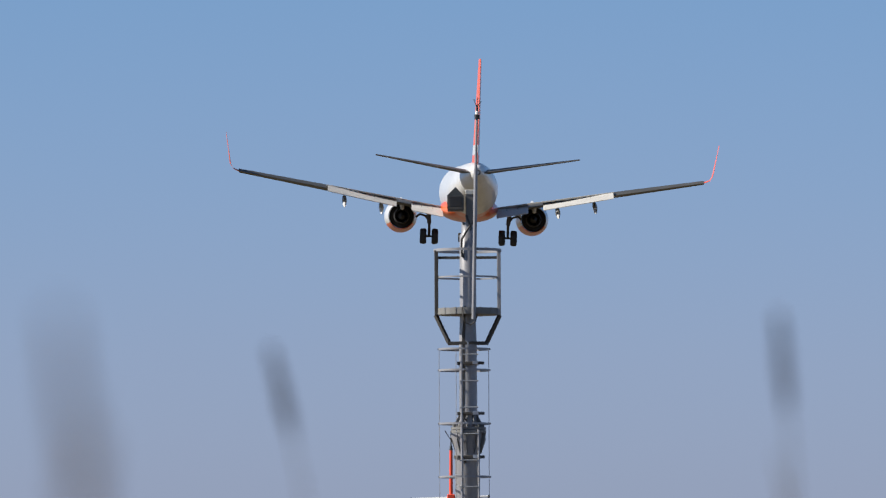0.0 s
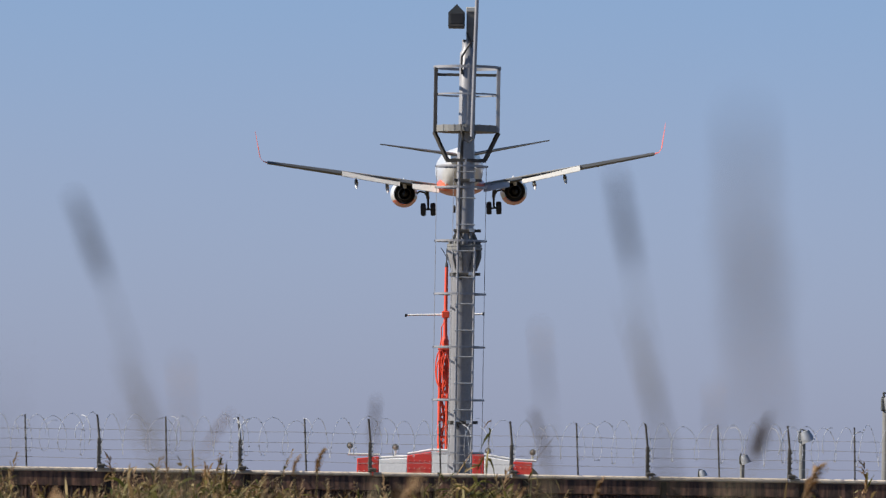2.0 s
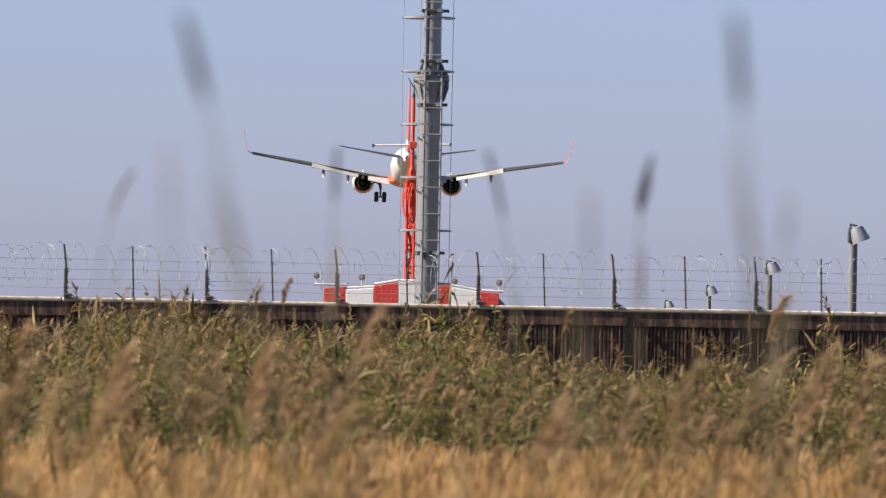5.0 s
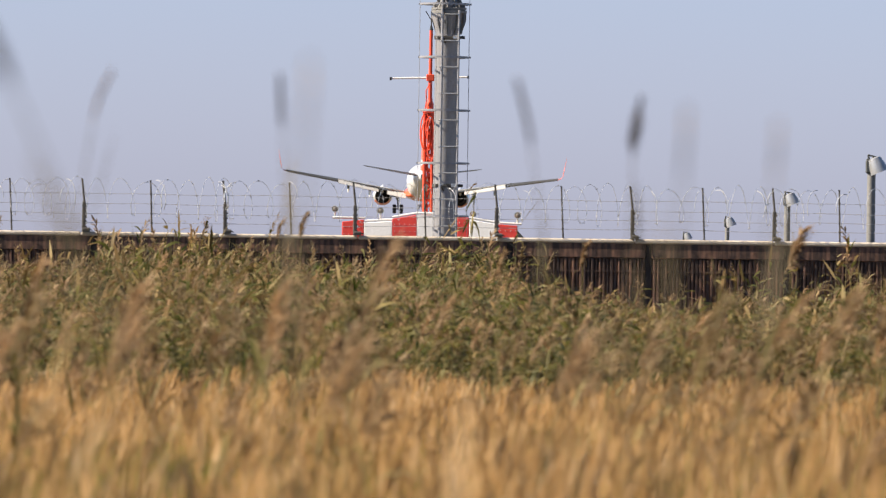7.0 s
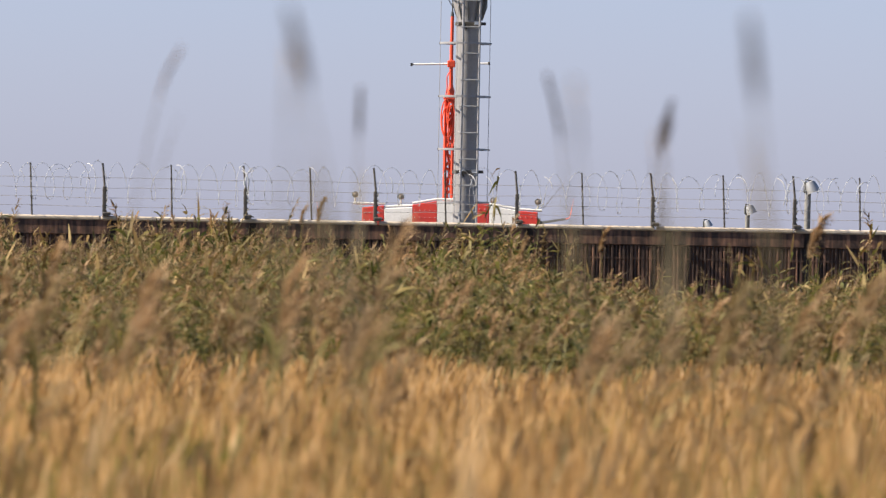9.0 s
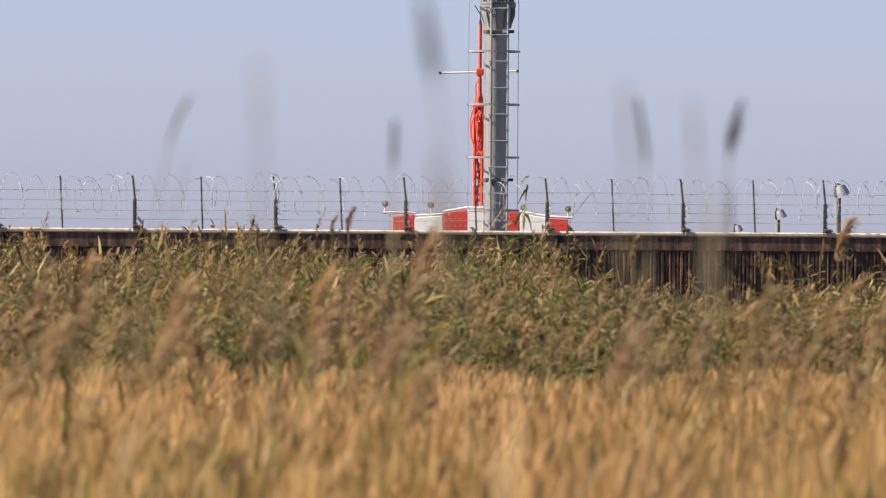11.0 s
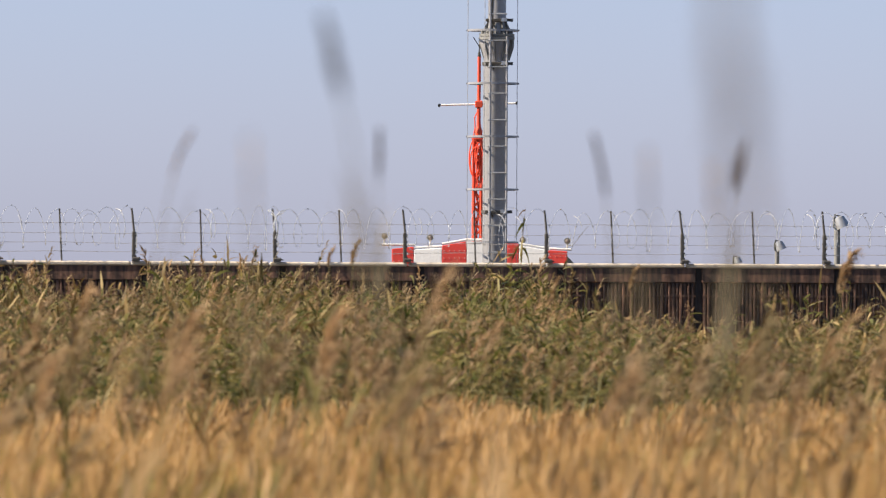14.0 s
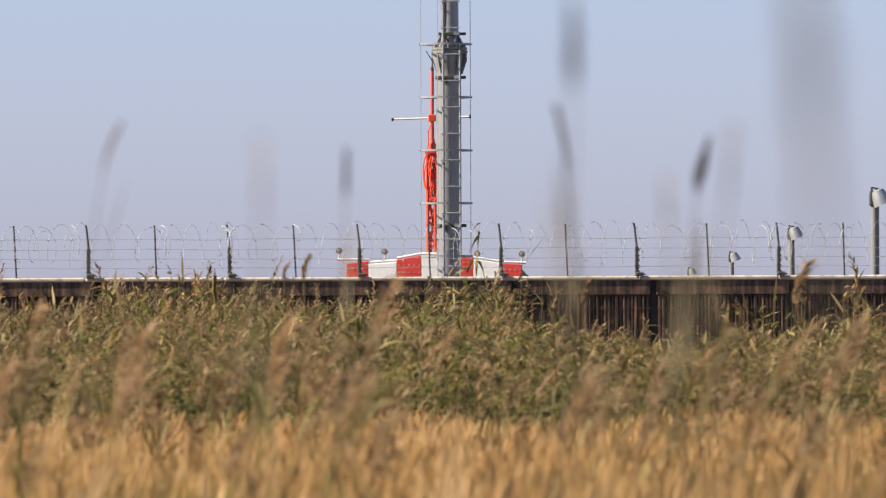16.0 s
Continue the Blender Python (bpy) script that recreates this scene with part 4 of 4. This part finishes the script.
for j, (y0, y1) in enumerate(((95, 110), (110, 126), (126, 142), (142, 158.6))):
    half = y1 * 0.066 + 0.6
    cols = 4
    for i in range(cols):
        xa, xb = -half + 2 * half * i / cols, -half + 2 * half * (i + 1) / cols
        n = int((xb - xa) * (y1 - y0) * 12)
        rows = []
        for k in range(n):
            x, y = RNG.uniform(xa, xb), RNG.uniform(y0, y1)
            tuft = noise.noise(Vector((x * 2.2, y * 0.8, 21.0)))
            if tuft < RNG.uniform(-0.95, -0.25):
                continue
            h = reed_height(x, y) * RNG.uniform(0.66, 1.06) * (1 + 0.20 * noise.noise(Vector((x * 0.9, y * 0.35, 1.0))))
            if RNG.random() < 0.035:
                h *= 1.16 if x < 0 else 1.34
            green = 0.72 + 1.3 * noise.noise(Vector((x * 0.45, y * 0.16, 5.0))) + 0.5 * noise.noise(Vector((x * 1.6, y * 0.5, 9.0))) - 0.42 * min(1.0, max(0.0, (abs(x / y * 16000 + 60) - 260) / 260))
            kind = RNG.integers(0, 6) if RNG.random() < green else RNG.integers(6, 12)
            rows.append((x, y, h, 1.42 * RNG.uniform(0.8, 1.25), RNG.uniform(0, 6.28), RNG.normal(0.05, 0.06), kind))
        ob = scatter("reed_bed", REEDS, rows, (M_STEM, M_LEAF, M_LEAF_DRY, M_PLUME), "olive-green and straw-coloured reeds with pale plumes", "reeds", ((xa + xb) / 2, (y0 + y1) / 2))
        SWAY.append((ob, ((xa + xb) / 2, (y0 + y1) / 2), 1.3, i * 0.9 + j * 0.5))
for j, (y0, y1) in enumerate(((24, 40), (40, 58), (58, 76), (76, 96))):
    half = y1 * 0.066 + 0.5
    cols = 2 if j < 2 else 3
    for i in range(cols):
        xa, xb = -half + 2 * half * i / cols, -half + 2 * half * (i + 1) / cols
        n = int((xb - xa) * (y1 - y0) * (64 if j > 1 else 56))
        rows = []
        for k in range(n):
            x, y = RNG.uniform(xa, xb), RNG.uniform(y0, y1)
            h = (0.60 + 0.13 * noise.noise(Vector((x * 0.8, y * 0.16, 7.0))) + 0.05 * math.sin(x * 2.1 + y * 0.3) + 0.06 * math.sin(x * 5.3 - y * 0.5)) * RNG.uniform(0.65, 1.2) * (1 - 0.16 * min(1.0, max(0.0, (y - 45) / 40)))
            rows.append((x, y, h, 1.0, RNG.uniform(0, 6.28), RNG.normal(0.06, 0.08), RNG.integers(10, 14) if patchy(x, y) > RNG.uniform(0.05, 0.75) else RNG.integers(0, 10)))
        ob = scatter("dry_grass", STRAWS, rows, (M_STRAW, M_STRAW_GREEN), "tall golden dry grass with feathery ears", "grass", ((xa + xb) / 2, (y0 + y1) / 2))
        SWAY.append((ob, ((xa + xb) / 2, (y0 + y1) / 2), 1.5, i * 1.1 + j * 0.7))
for y0, y1, n, low, most, tall in ((62, 97, 300, 0.66, 0.92, 1.50), (38, 62, 85, 0.85, 1.25, 1.72)):
    for i in range(4):                 # loose plumed reeds that stand in the dry grass
        w = y1 * 0.066
        xa, xb = w * (i / 2 - 1), w * (i / 2 - 0.5)
        rows = []
        for k in range(n):
            x, y = RNG.uniform(xa, xb), RNG.uniform(y0, y1)
            clump = noise.noise(Vector((x * 0.7, y * 0.12, 11.0)))
            if abs(x) > y * 0.066 + 0.3 or clump < RNG.uniform(-0.30, 0.40):
                continue
            if RNG.random() > 0.18 + 0.82 * min(1.0, abs(x / y * 16000 - 60) / 420):
                continue
            if any(abs(x - q[0]) < 0.11 and abs(y - q[1]) < 5 for q in rows):
                continue
            h = RNG.triangular(low, most, tall) * (1 + 0.2 * clump)
            rows.append((x, y, h, 1.0, RNG.normal(0, 0.7), RNG.normal(0.08, 0.08), RNG.integers(0, 8)))
        ob = scatter("reed_bed", PLUMED, rows, (M_STEM, M_LEAF, M_LEAF_DRY, M_PLUME), "loose brownish plumed reeds standing in dry grass", "reeds", ((xa + xb) / 2, (y0 + y1) / 2))
        SWAY.append((ob, ((xa + xb) / 2, (y0 + y1) / 2), 2.0, i * 1.3 + y0))
for i in range(2):                     # fresh green tufts among the straw
    rows = []
    for c in range(19):
        cy = RNG.uniform(34, 60)
        cx = (i - 1 + (c + RNG.uniform(0.1, 0.9)) / 19) * cy * 0.056
        tall = RNG.uniform(0.62, 0.92)
        for k in range(int(RNG.integers(16, 44))):
            rows.append((cx + RNG.normal(0, 0.10), cy + RNG.normal(0, 0.5), tall * RNG.uniform(0.7, 1.1), 1.3, RNG.uniform(0, 6.28), RNG.normal(0.06, 0.08), RNG.integers(10, 14)))
    ob = scatter("green_grass", STRAWS, rows, (M_STRAW, M_STRAW_GREEN), "fresh green grass tufts growing among dry straw", "grass", (-1.5 + 3 * i, 50.0))
    SWAY.append((ob, (-1.5 + 3 * i, 50.0), 1.6, 0.6 + i))
for i in range(3):                     # sparse taller blades close by, quite out of focus
    rows = []
    for k in range(50):
        x, y = RNG.uniform(-1, 1), RNG.uniform(10 + 4 * i, 14 + 4 * i)
        x *= y * 0.066 + 0.2
        rows.append((x, y, RNG.triangular(0.85, 1.0, 1.42), 1.0, RNG.uniform(0, 6.28), RNG.normal(0.05, 0.08), RNG.integers(10, 14)))
    ob = scatter("dry_grass", STRAWS, rows, (M_STRAW, M_STRAW_GREEN), "sparse tall green and straw-coloured grass blades", "grass", (0.0, 12.0 + 4 * i))
    SWAY.append((ob, (0.0, 12.0 + 4 * i), 1.6, 0.8 * i))
for sx in (-1, 1):
    rows = []
    while len(rows) < 5200:
        x, y = sx * RNG.uniform(2.0, 22.0), RNG.uniform(20, 96)
        if abs(x) > y * 0.066 + 0.5:
            rows.append((x, y, 0.6 * RNG.uniform(0.65, 1.2), 1.0, RNG.uniform(0, 6.28), RNG.normal(0.06, 0.08), RNG.integers(0, 10)))
    scatter("dry_grass", STRAWS, rows, (M_STRAW, M_STRAW_GREEN), "tall golden dry grass with feathery ears", "grass", (sx * 12.0, 60.0))
    rows = []
    while len(rows) < 2600:
        x, y = sx * RNG.uniform(6.0, 24.0), RNG.uniform(95, 158)
        if abs(x) > y * 0.066 + 0.7:
            rows.append((x, y, reed_height(x, y) * RNG.uniform(0.66, 1.06), 1.15, RNG.uniform(0, 6.28), RNG.normal(0.05, 0.06), RNG.integers(0, 12)))
    scatter("reed_bed", REEDS, rows, (M_STEM, M_LEAF, M_LEAF_DRY, M_PLUME), "olive-green and straw-coloured reeds with pale plumes", "reeds", (sx * 15.0, 126.0))


# single tall reeds that stand before the camera
def sprig_part(name, sp, mats, parent, label=""):
    v, f, m = sp.arrays()
    me = bpy.data.meshes.new(name)
    me.from_pydata(v.tolist(), [], f.tolist())
    for q in mats:
        me.materials.append(q)
    for poly, k in zip(me.polygons, m):
        poly.material_index = int(k)
    ob = new(name, me)
    ob.parent = parent
    return tagged(ob, label)


def tall_reed(base, d, height, length, fat, dark, seed, nod):
    """A reed that stands at a bearing, d metres off: spindle plume, sheath of upright leaves, stem."""
    rng = np.random.default_rng(seed)
    ob = thing("reed", (base * d / 16000, d, 0), "tall reed with a %s plume rising from a field" % ("dark brown" if dark else "brownish"), "reed", "tall reeds in the foreground")
    bend = [(nod * (f ** 3 - 1) * 0.12, 0, height * f) for f in (0, 0.3, 0.6, 0.8, 0.92, 1.0)]
    part("stem", tube(B(), bend, [0.0035, 0.003, 0.0026, 0.0022, 0.002, 0.0015], 6), M_WITHERED, ob)
    sp = Sprig()
    z0 = height - length * 0.5
    count = 320 if fat > 0.03 else 170 if dark else 60 if d < 10 else 40 if d > 20 else 16
    for k in range(count):
        f = k / count
        a = rng.uniform(0, math.tau)
        r = fat * (0.10 + 0.90 * math.sin(math.pi * f ** 0.7) ** 1.5) * rng.uniform(0.35, 1.0)
        b = np.array((nod * 0.12 * (((z0 + f * length) / height) ** 3 - 1) + nod * 0.03 * f * f, 0, z0 + f * length * 0.9))
        tip = b + np.array((math.cos(a) * r, math.sin(a) * r, length * rng.uniform(0.08, 0.15)))
        sp.ribbon([b, (b + tip) / 2 + (0, 0, 0.008), tip], [0.005, 0.013 if dark else 0.009, 0], (-math.sin(a), math.cos(a), 0), 0)
    sprig_part("plume", sp, [M_DARK_PLUME if dark else M_PLUME], ob, "dark brown plume" if dark else "")
    for k in range(3 if dark else 1):
        sp = Sprig()
        ang = rng.uniform(0, math.tau)
        z = height - length * 0.5 - 0.05 - 0.11 * k
        leaf(sp, rng, z - 0.22, rng.uniform(0.04, 0.07), rng.uniform(0.008, 0.014), ang, 0, 3.2, 1.2)
        sprig_part("leaf", sp, [M_WITHERED], ob)
    for k in range(2 if d > 20 else 0):
        sp = Sprig()
        leaf(sp, rng, height * rng.uniform(0.45, 0.66), rng.uniform(0.25, 0.4), 0.022, rng.choice((0.0, math.pi)) + rng.uniform(-0.7, 0.7), 0, 1.0, 0.75)
        sprig_part("leaf", sp, [M_LEAF], ob)
    return ob


def far_reed(u, v, d, length, fat, seed):
    """A broad plume of a reed that stands out of the bed."""
    rng = np.random.default_rng(seed)
    x, height = u * d / 16000, 1.5 + v * d / 16000
    ob = thing("reed", (x, d, 0), "tall reed with a broad pale plume rising from a field", "reed", "tall reeds in the foreground")
    part("stem", tube(B(), [(0, 0, 0), (0.01, 0, height * 0.5), (0.03, 0, height)], [0.007, 0.006, 0.003], 6), M_STEM, ob)
    sp = Sprig()
    plume(sp, rng, height - length * 0.7, length, 0.0, 0, 90, fat)
    sprig_part("plume", sp, [M_PLUME], ob)
    for k in range(3):
        sp = Sprig()
        leaf(sp, rng, height * rng.uniform(0.45, 0.74), rng.uniform(0.3, 0.5), 0.030, rng.choice((0.0, math.pi)) + rng.uniform(-0.7, 0.7), 0, 1.0, 0.75)
        sprig_part("leaf", sp, [M_LEAF], ob)
    SWAY.append((ob, (x, d), 1.2, seed))
    return ob


for args in ((240, 92, 92.0, 0.34, 0.5, 13), (-262, 135, 96.0, 0.34, 0.5, 14), (603, 118, 84.0, 0.50, 0.8, 15), (-300, 122, 97.0, 0.26, 0.5, 16), (95, 70, 88.0, 0.34, 0.6, 17)):
    far_reed(*args)


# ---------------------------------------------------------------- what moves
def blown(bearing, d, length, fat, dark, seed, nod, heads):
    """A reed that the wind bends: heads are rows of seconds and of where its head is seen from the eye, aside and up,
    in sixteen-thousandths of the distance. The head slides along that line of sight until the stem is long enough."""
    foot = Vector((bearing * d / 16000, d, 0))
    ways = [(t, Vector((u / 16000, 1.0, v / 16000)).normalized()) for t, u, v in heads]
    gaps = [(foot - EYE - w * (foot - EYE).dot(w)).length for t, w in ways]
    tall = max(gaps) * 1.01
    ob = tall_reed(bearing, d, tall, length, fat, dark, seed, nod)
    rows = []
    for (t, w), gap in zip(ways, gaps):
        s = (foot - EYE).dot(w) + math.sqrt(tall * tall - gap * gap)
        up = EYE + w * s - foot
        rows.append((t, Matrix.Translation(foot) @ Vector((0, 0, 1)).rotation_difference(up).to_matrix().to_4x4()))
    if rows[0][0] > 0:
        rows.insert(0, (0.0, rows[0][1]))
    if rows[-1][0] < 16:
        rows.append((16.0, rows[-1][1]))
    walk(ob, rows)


def motions():
    walk(plane, [(t, pose(x, y, z, p, r, w)) for t, x, y, z, w, p, r in (
        (0.0, 0.32, 655.6, 35.53, 1.70, 3.03, 1.75), (0.5, 0.22, 689.5, 33.87, 1.95, 2.77, 1.74), (1.0, 0.12, 721.5, 32.20, 1.82, 2.50, -0.52),
        (1.5, 0.15, 755.5, 30.65, 1.64, 2.15, -1.97), (2.0, -0.06, 788.0, 29.03, 1.35, 2.00, -2.25), (2.5, -0.46, 820.5, 27.42, 0.85, 1.95, -0.93),
        (3.0, -0.82, 853.5, 25.73, 0.65, 1.98, -0.30), (3.5, -1.27, 884.9, 23.99, 0.35, 2.05, 0.57), (4.0, -1.80, 917.0, 22.21, 0.20, 2.00, 2.05),
        (4.5, -2.06, 948.0, 20.41, 0.05, 2.15, 1.54), (5.6, -2.60, 1026.0, 16.3, 0.10, 2.15, 0.2), (6.8, -2.95, 1112.0, 11.96, 0.26, 2.10, 1.07),
        (7.2, -2.84, 1136.0, 10.49, 0.40, 2.10, 1.11), (7.6, -2.65, 1163.0, 9.10, 0.45, 2.15, 0.38), (8.0, -2.45, 1192.0, 7.90, 0.50, 2.20, -1.66),
        (8.4, -2.40, 1220.0, 6.82, 0.50, 2.40, -2.33), (8.8, -2.52, 1249.0, 5.50, 0.50, 2.80, -1.82), (9.2, -2.60, 1277.0, 4.20, 0.50, 3.40, -1.0),
        (10.0, -2.70, 1332.0, 1.90, 0.40, 4.60, 0.0), (10.8, -2.75, 1385.0, 0.35, 0.30, 4.60, 0.0), (11.2, -2.77, 1411.0, 0.05, 0.20, 4.20, 0.0),
        (12.0, -2.80, 1460.0, 0.0, 0.15, 0.5, 0.0), (13.0, -2.85, 1516.0, 0.0, 0.10, 0.0, 0.0), (14.0, -2.90, 1566.0, 0.0, 0.10, 0.0, 0.0),
        (15.0, -2.95, 1609.0, 0.0, 0.10, 0.0, 0.0), (16.0, -3.00, 1646.0, 0.0, 0.10, 0.0, 0.0))])
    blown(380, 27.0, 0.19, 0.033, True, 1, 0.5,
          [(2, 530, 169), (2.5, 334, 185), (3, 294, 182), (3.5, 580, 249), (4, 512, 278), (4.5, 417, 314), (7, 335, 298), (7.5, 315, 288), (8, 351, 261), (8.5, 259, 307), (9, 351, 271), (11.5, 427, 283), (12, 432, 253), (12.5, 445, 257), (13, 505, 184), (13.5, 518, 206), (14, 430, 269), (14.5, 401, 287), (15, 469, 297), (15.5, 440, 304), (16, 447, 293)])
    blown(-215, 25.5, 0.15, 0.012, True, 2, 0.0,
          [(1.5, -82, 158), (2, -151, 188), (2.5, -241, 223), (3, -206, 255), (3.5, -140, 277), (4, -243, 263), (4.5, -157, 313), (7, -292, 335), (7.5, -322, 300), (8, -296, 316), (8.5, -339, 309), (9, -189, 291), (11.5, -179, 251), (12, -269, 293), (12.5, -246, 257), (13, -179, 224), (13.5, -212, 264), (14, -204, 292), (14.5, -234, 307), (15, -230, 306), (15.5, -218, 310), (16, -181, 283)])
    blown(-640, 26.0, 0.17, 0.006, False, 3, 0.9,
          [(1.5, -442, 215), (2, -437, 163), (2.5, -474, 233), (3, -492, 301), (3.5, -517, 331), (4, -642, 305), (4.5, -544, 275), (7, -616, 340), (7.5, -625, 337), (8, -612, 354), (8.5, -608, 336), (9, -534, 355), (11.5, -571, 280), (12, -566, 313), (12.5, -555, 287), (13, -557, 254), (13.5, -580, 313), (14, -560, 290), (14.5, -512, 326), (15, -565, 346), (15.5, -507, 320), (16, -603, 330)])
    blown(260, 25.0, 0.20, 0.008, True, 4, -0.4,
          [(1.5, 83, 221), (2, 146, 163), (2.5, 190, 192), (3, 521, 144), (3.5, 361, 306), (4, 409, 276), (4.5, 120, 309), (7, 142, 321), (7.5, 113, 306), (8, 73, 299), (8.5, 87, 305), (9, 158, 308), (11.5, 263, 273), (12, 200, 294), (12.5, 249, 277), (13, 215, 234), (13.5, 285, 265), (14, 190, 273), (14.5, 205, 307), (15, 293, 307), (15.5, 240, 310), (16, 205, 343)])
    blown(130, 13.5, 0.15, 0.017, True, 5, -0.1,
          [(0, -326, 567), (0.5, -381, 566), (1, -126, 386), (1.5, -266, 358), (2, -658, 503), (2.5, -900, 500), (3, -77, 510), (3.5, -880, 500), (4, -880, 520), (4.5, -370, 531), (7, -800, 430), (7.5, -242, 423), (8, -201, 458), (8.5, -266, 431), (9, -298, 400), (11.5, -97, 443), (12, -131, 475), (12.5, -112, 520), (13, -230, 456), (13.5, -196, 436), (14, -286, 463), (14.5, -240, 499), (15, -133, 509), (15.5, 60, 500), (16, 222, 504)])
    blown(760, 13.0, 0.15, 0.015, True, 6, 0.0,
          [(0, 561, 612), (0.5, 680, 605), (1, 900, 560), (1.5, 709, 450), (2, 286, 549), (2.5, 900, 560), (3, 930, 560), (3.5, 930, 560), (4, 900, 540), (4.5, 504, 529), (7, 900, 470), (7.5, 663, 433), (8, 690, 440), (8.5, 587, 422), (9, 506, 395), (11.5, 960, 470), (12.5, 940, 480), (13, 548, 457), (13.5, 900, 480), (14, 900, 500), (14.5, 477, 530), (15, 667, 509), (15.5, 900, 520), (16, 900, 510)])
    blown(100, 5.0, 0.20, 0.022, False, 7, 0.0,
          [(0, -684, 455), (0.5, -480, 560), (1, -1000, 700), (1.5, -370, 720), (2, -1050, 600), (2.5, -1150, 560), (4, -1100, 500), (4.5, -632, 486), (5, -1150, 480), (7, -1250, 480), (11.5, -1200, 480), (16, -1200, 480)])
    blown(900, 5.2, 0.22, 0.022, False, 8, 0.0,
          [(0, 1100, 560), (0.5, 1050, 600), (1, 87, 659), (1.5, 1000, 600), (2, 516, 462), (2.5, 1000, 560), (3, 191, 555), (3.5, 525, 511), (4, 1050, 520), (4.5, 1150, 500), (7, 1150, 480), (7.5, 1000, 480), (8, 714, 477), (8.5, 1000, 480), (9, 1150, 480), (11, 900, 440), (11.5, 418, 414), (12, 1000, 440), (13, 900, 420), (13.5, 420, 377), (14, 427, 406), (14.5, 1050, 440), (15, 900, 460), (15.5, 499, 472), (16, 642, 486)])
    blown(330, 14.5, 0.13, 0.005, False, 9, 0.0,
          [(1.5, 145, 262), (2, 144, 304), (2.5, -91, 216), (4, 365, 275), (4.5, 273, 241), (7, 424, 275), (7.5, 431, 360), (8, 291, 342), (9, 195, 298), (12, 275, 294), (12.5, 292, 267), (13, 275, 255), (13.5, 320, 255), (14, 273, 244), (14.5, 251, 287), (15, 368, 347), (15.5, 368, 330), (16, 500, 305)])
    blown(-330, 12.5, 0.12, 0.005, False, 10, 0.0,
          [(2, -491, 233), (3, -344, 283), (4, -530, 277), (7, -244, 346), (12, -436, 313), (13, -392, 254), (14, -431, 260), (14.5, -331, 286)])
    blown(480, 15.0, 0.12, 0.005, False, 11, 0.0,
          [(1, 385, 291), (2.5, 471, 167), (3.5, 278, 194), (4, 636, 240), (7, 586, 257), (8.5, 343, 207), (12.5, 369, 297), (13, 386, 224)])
    for ob, (x, y), strength, phase in SWAY:
        walk(ob, [(k * 0.4, pose(x, y, 0, 0, strength * (0.4 + 0.7 * math.sin(k * 1.05 + phase) + 0.4 * math.sin(k * 2.3 + phase * 2)), 0)) for k in range(41)])


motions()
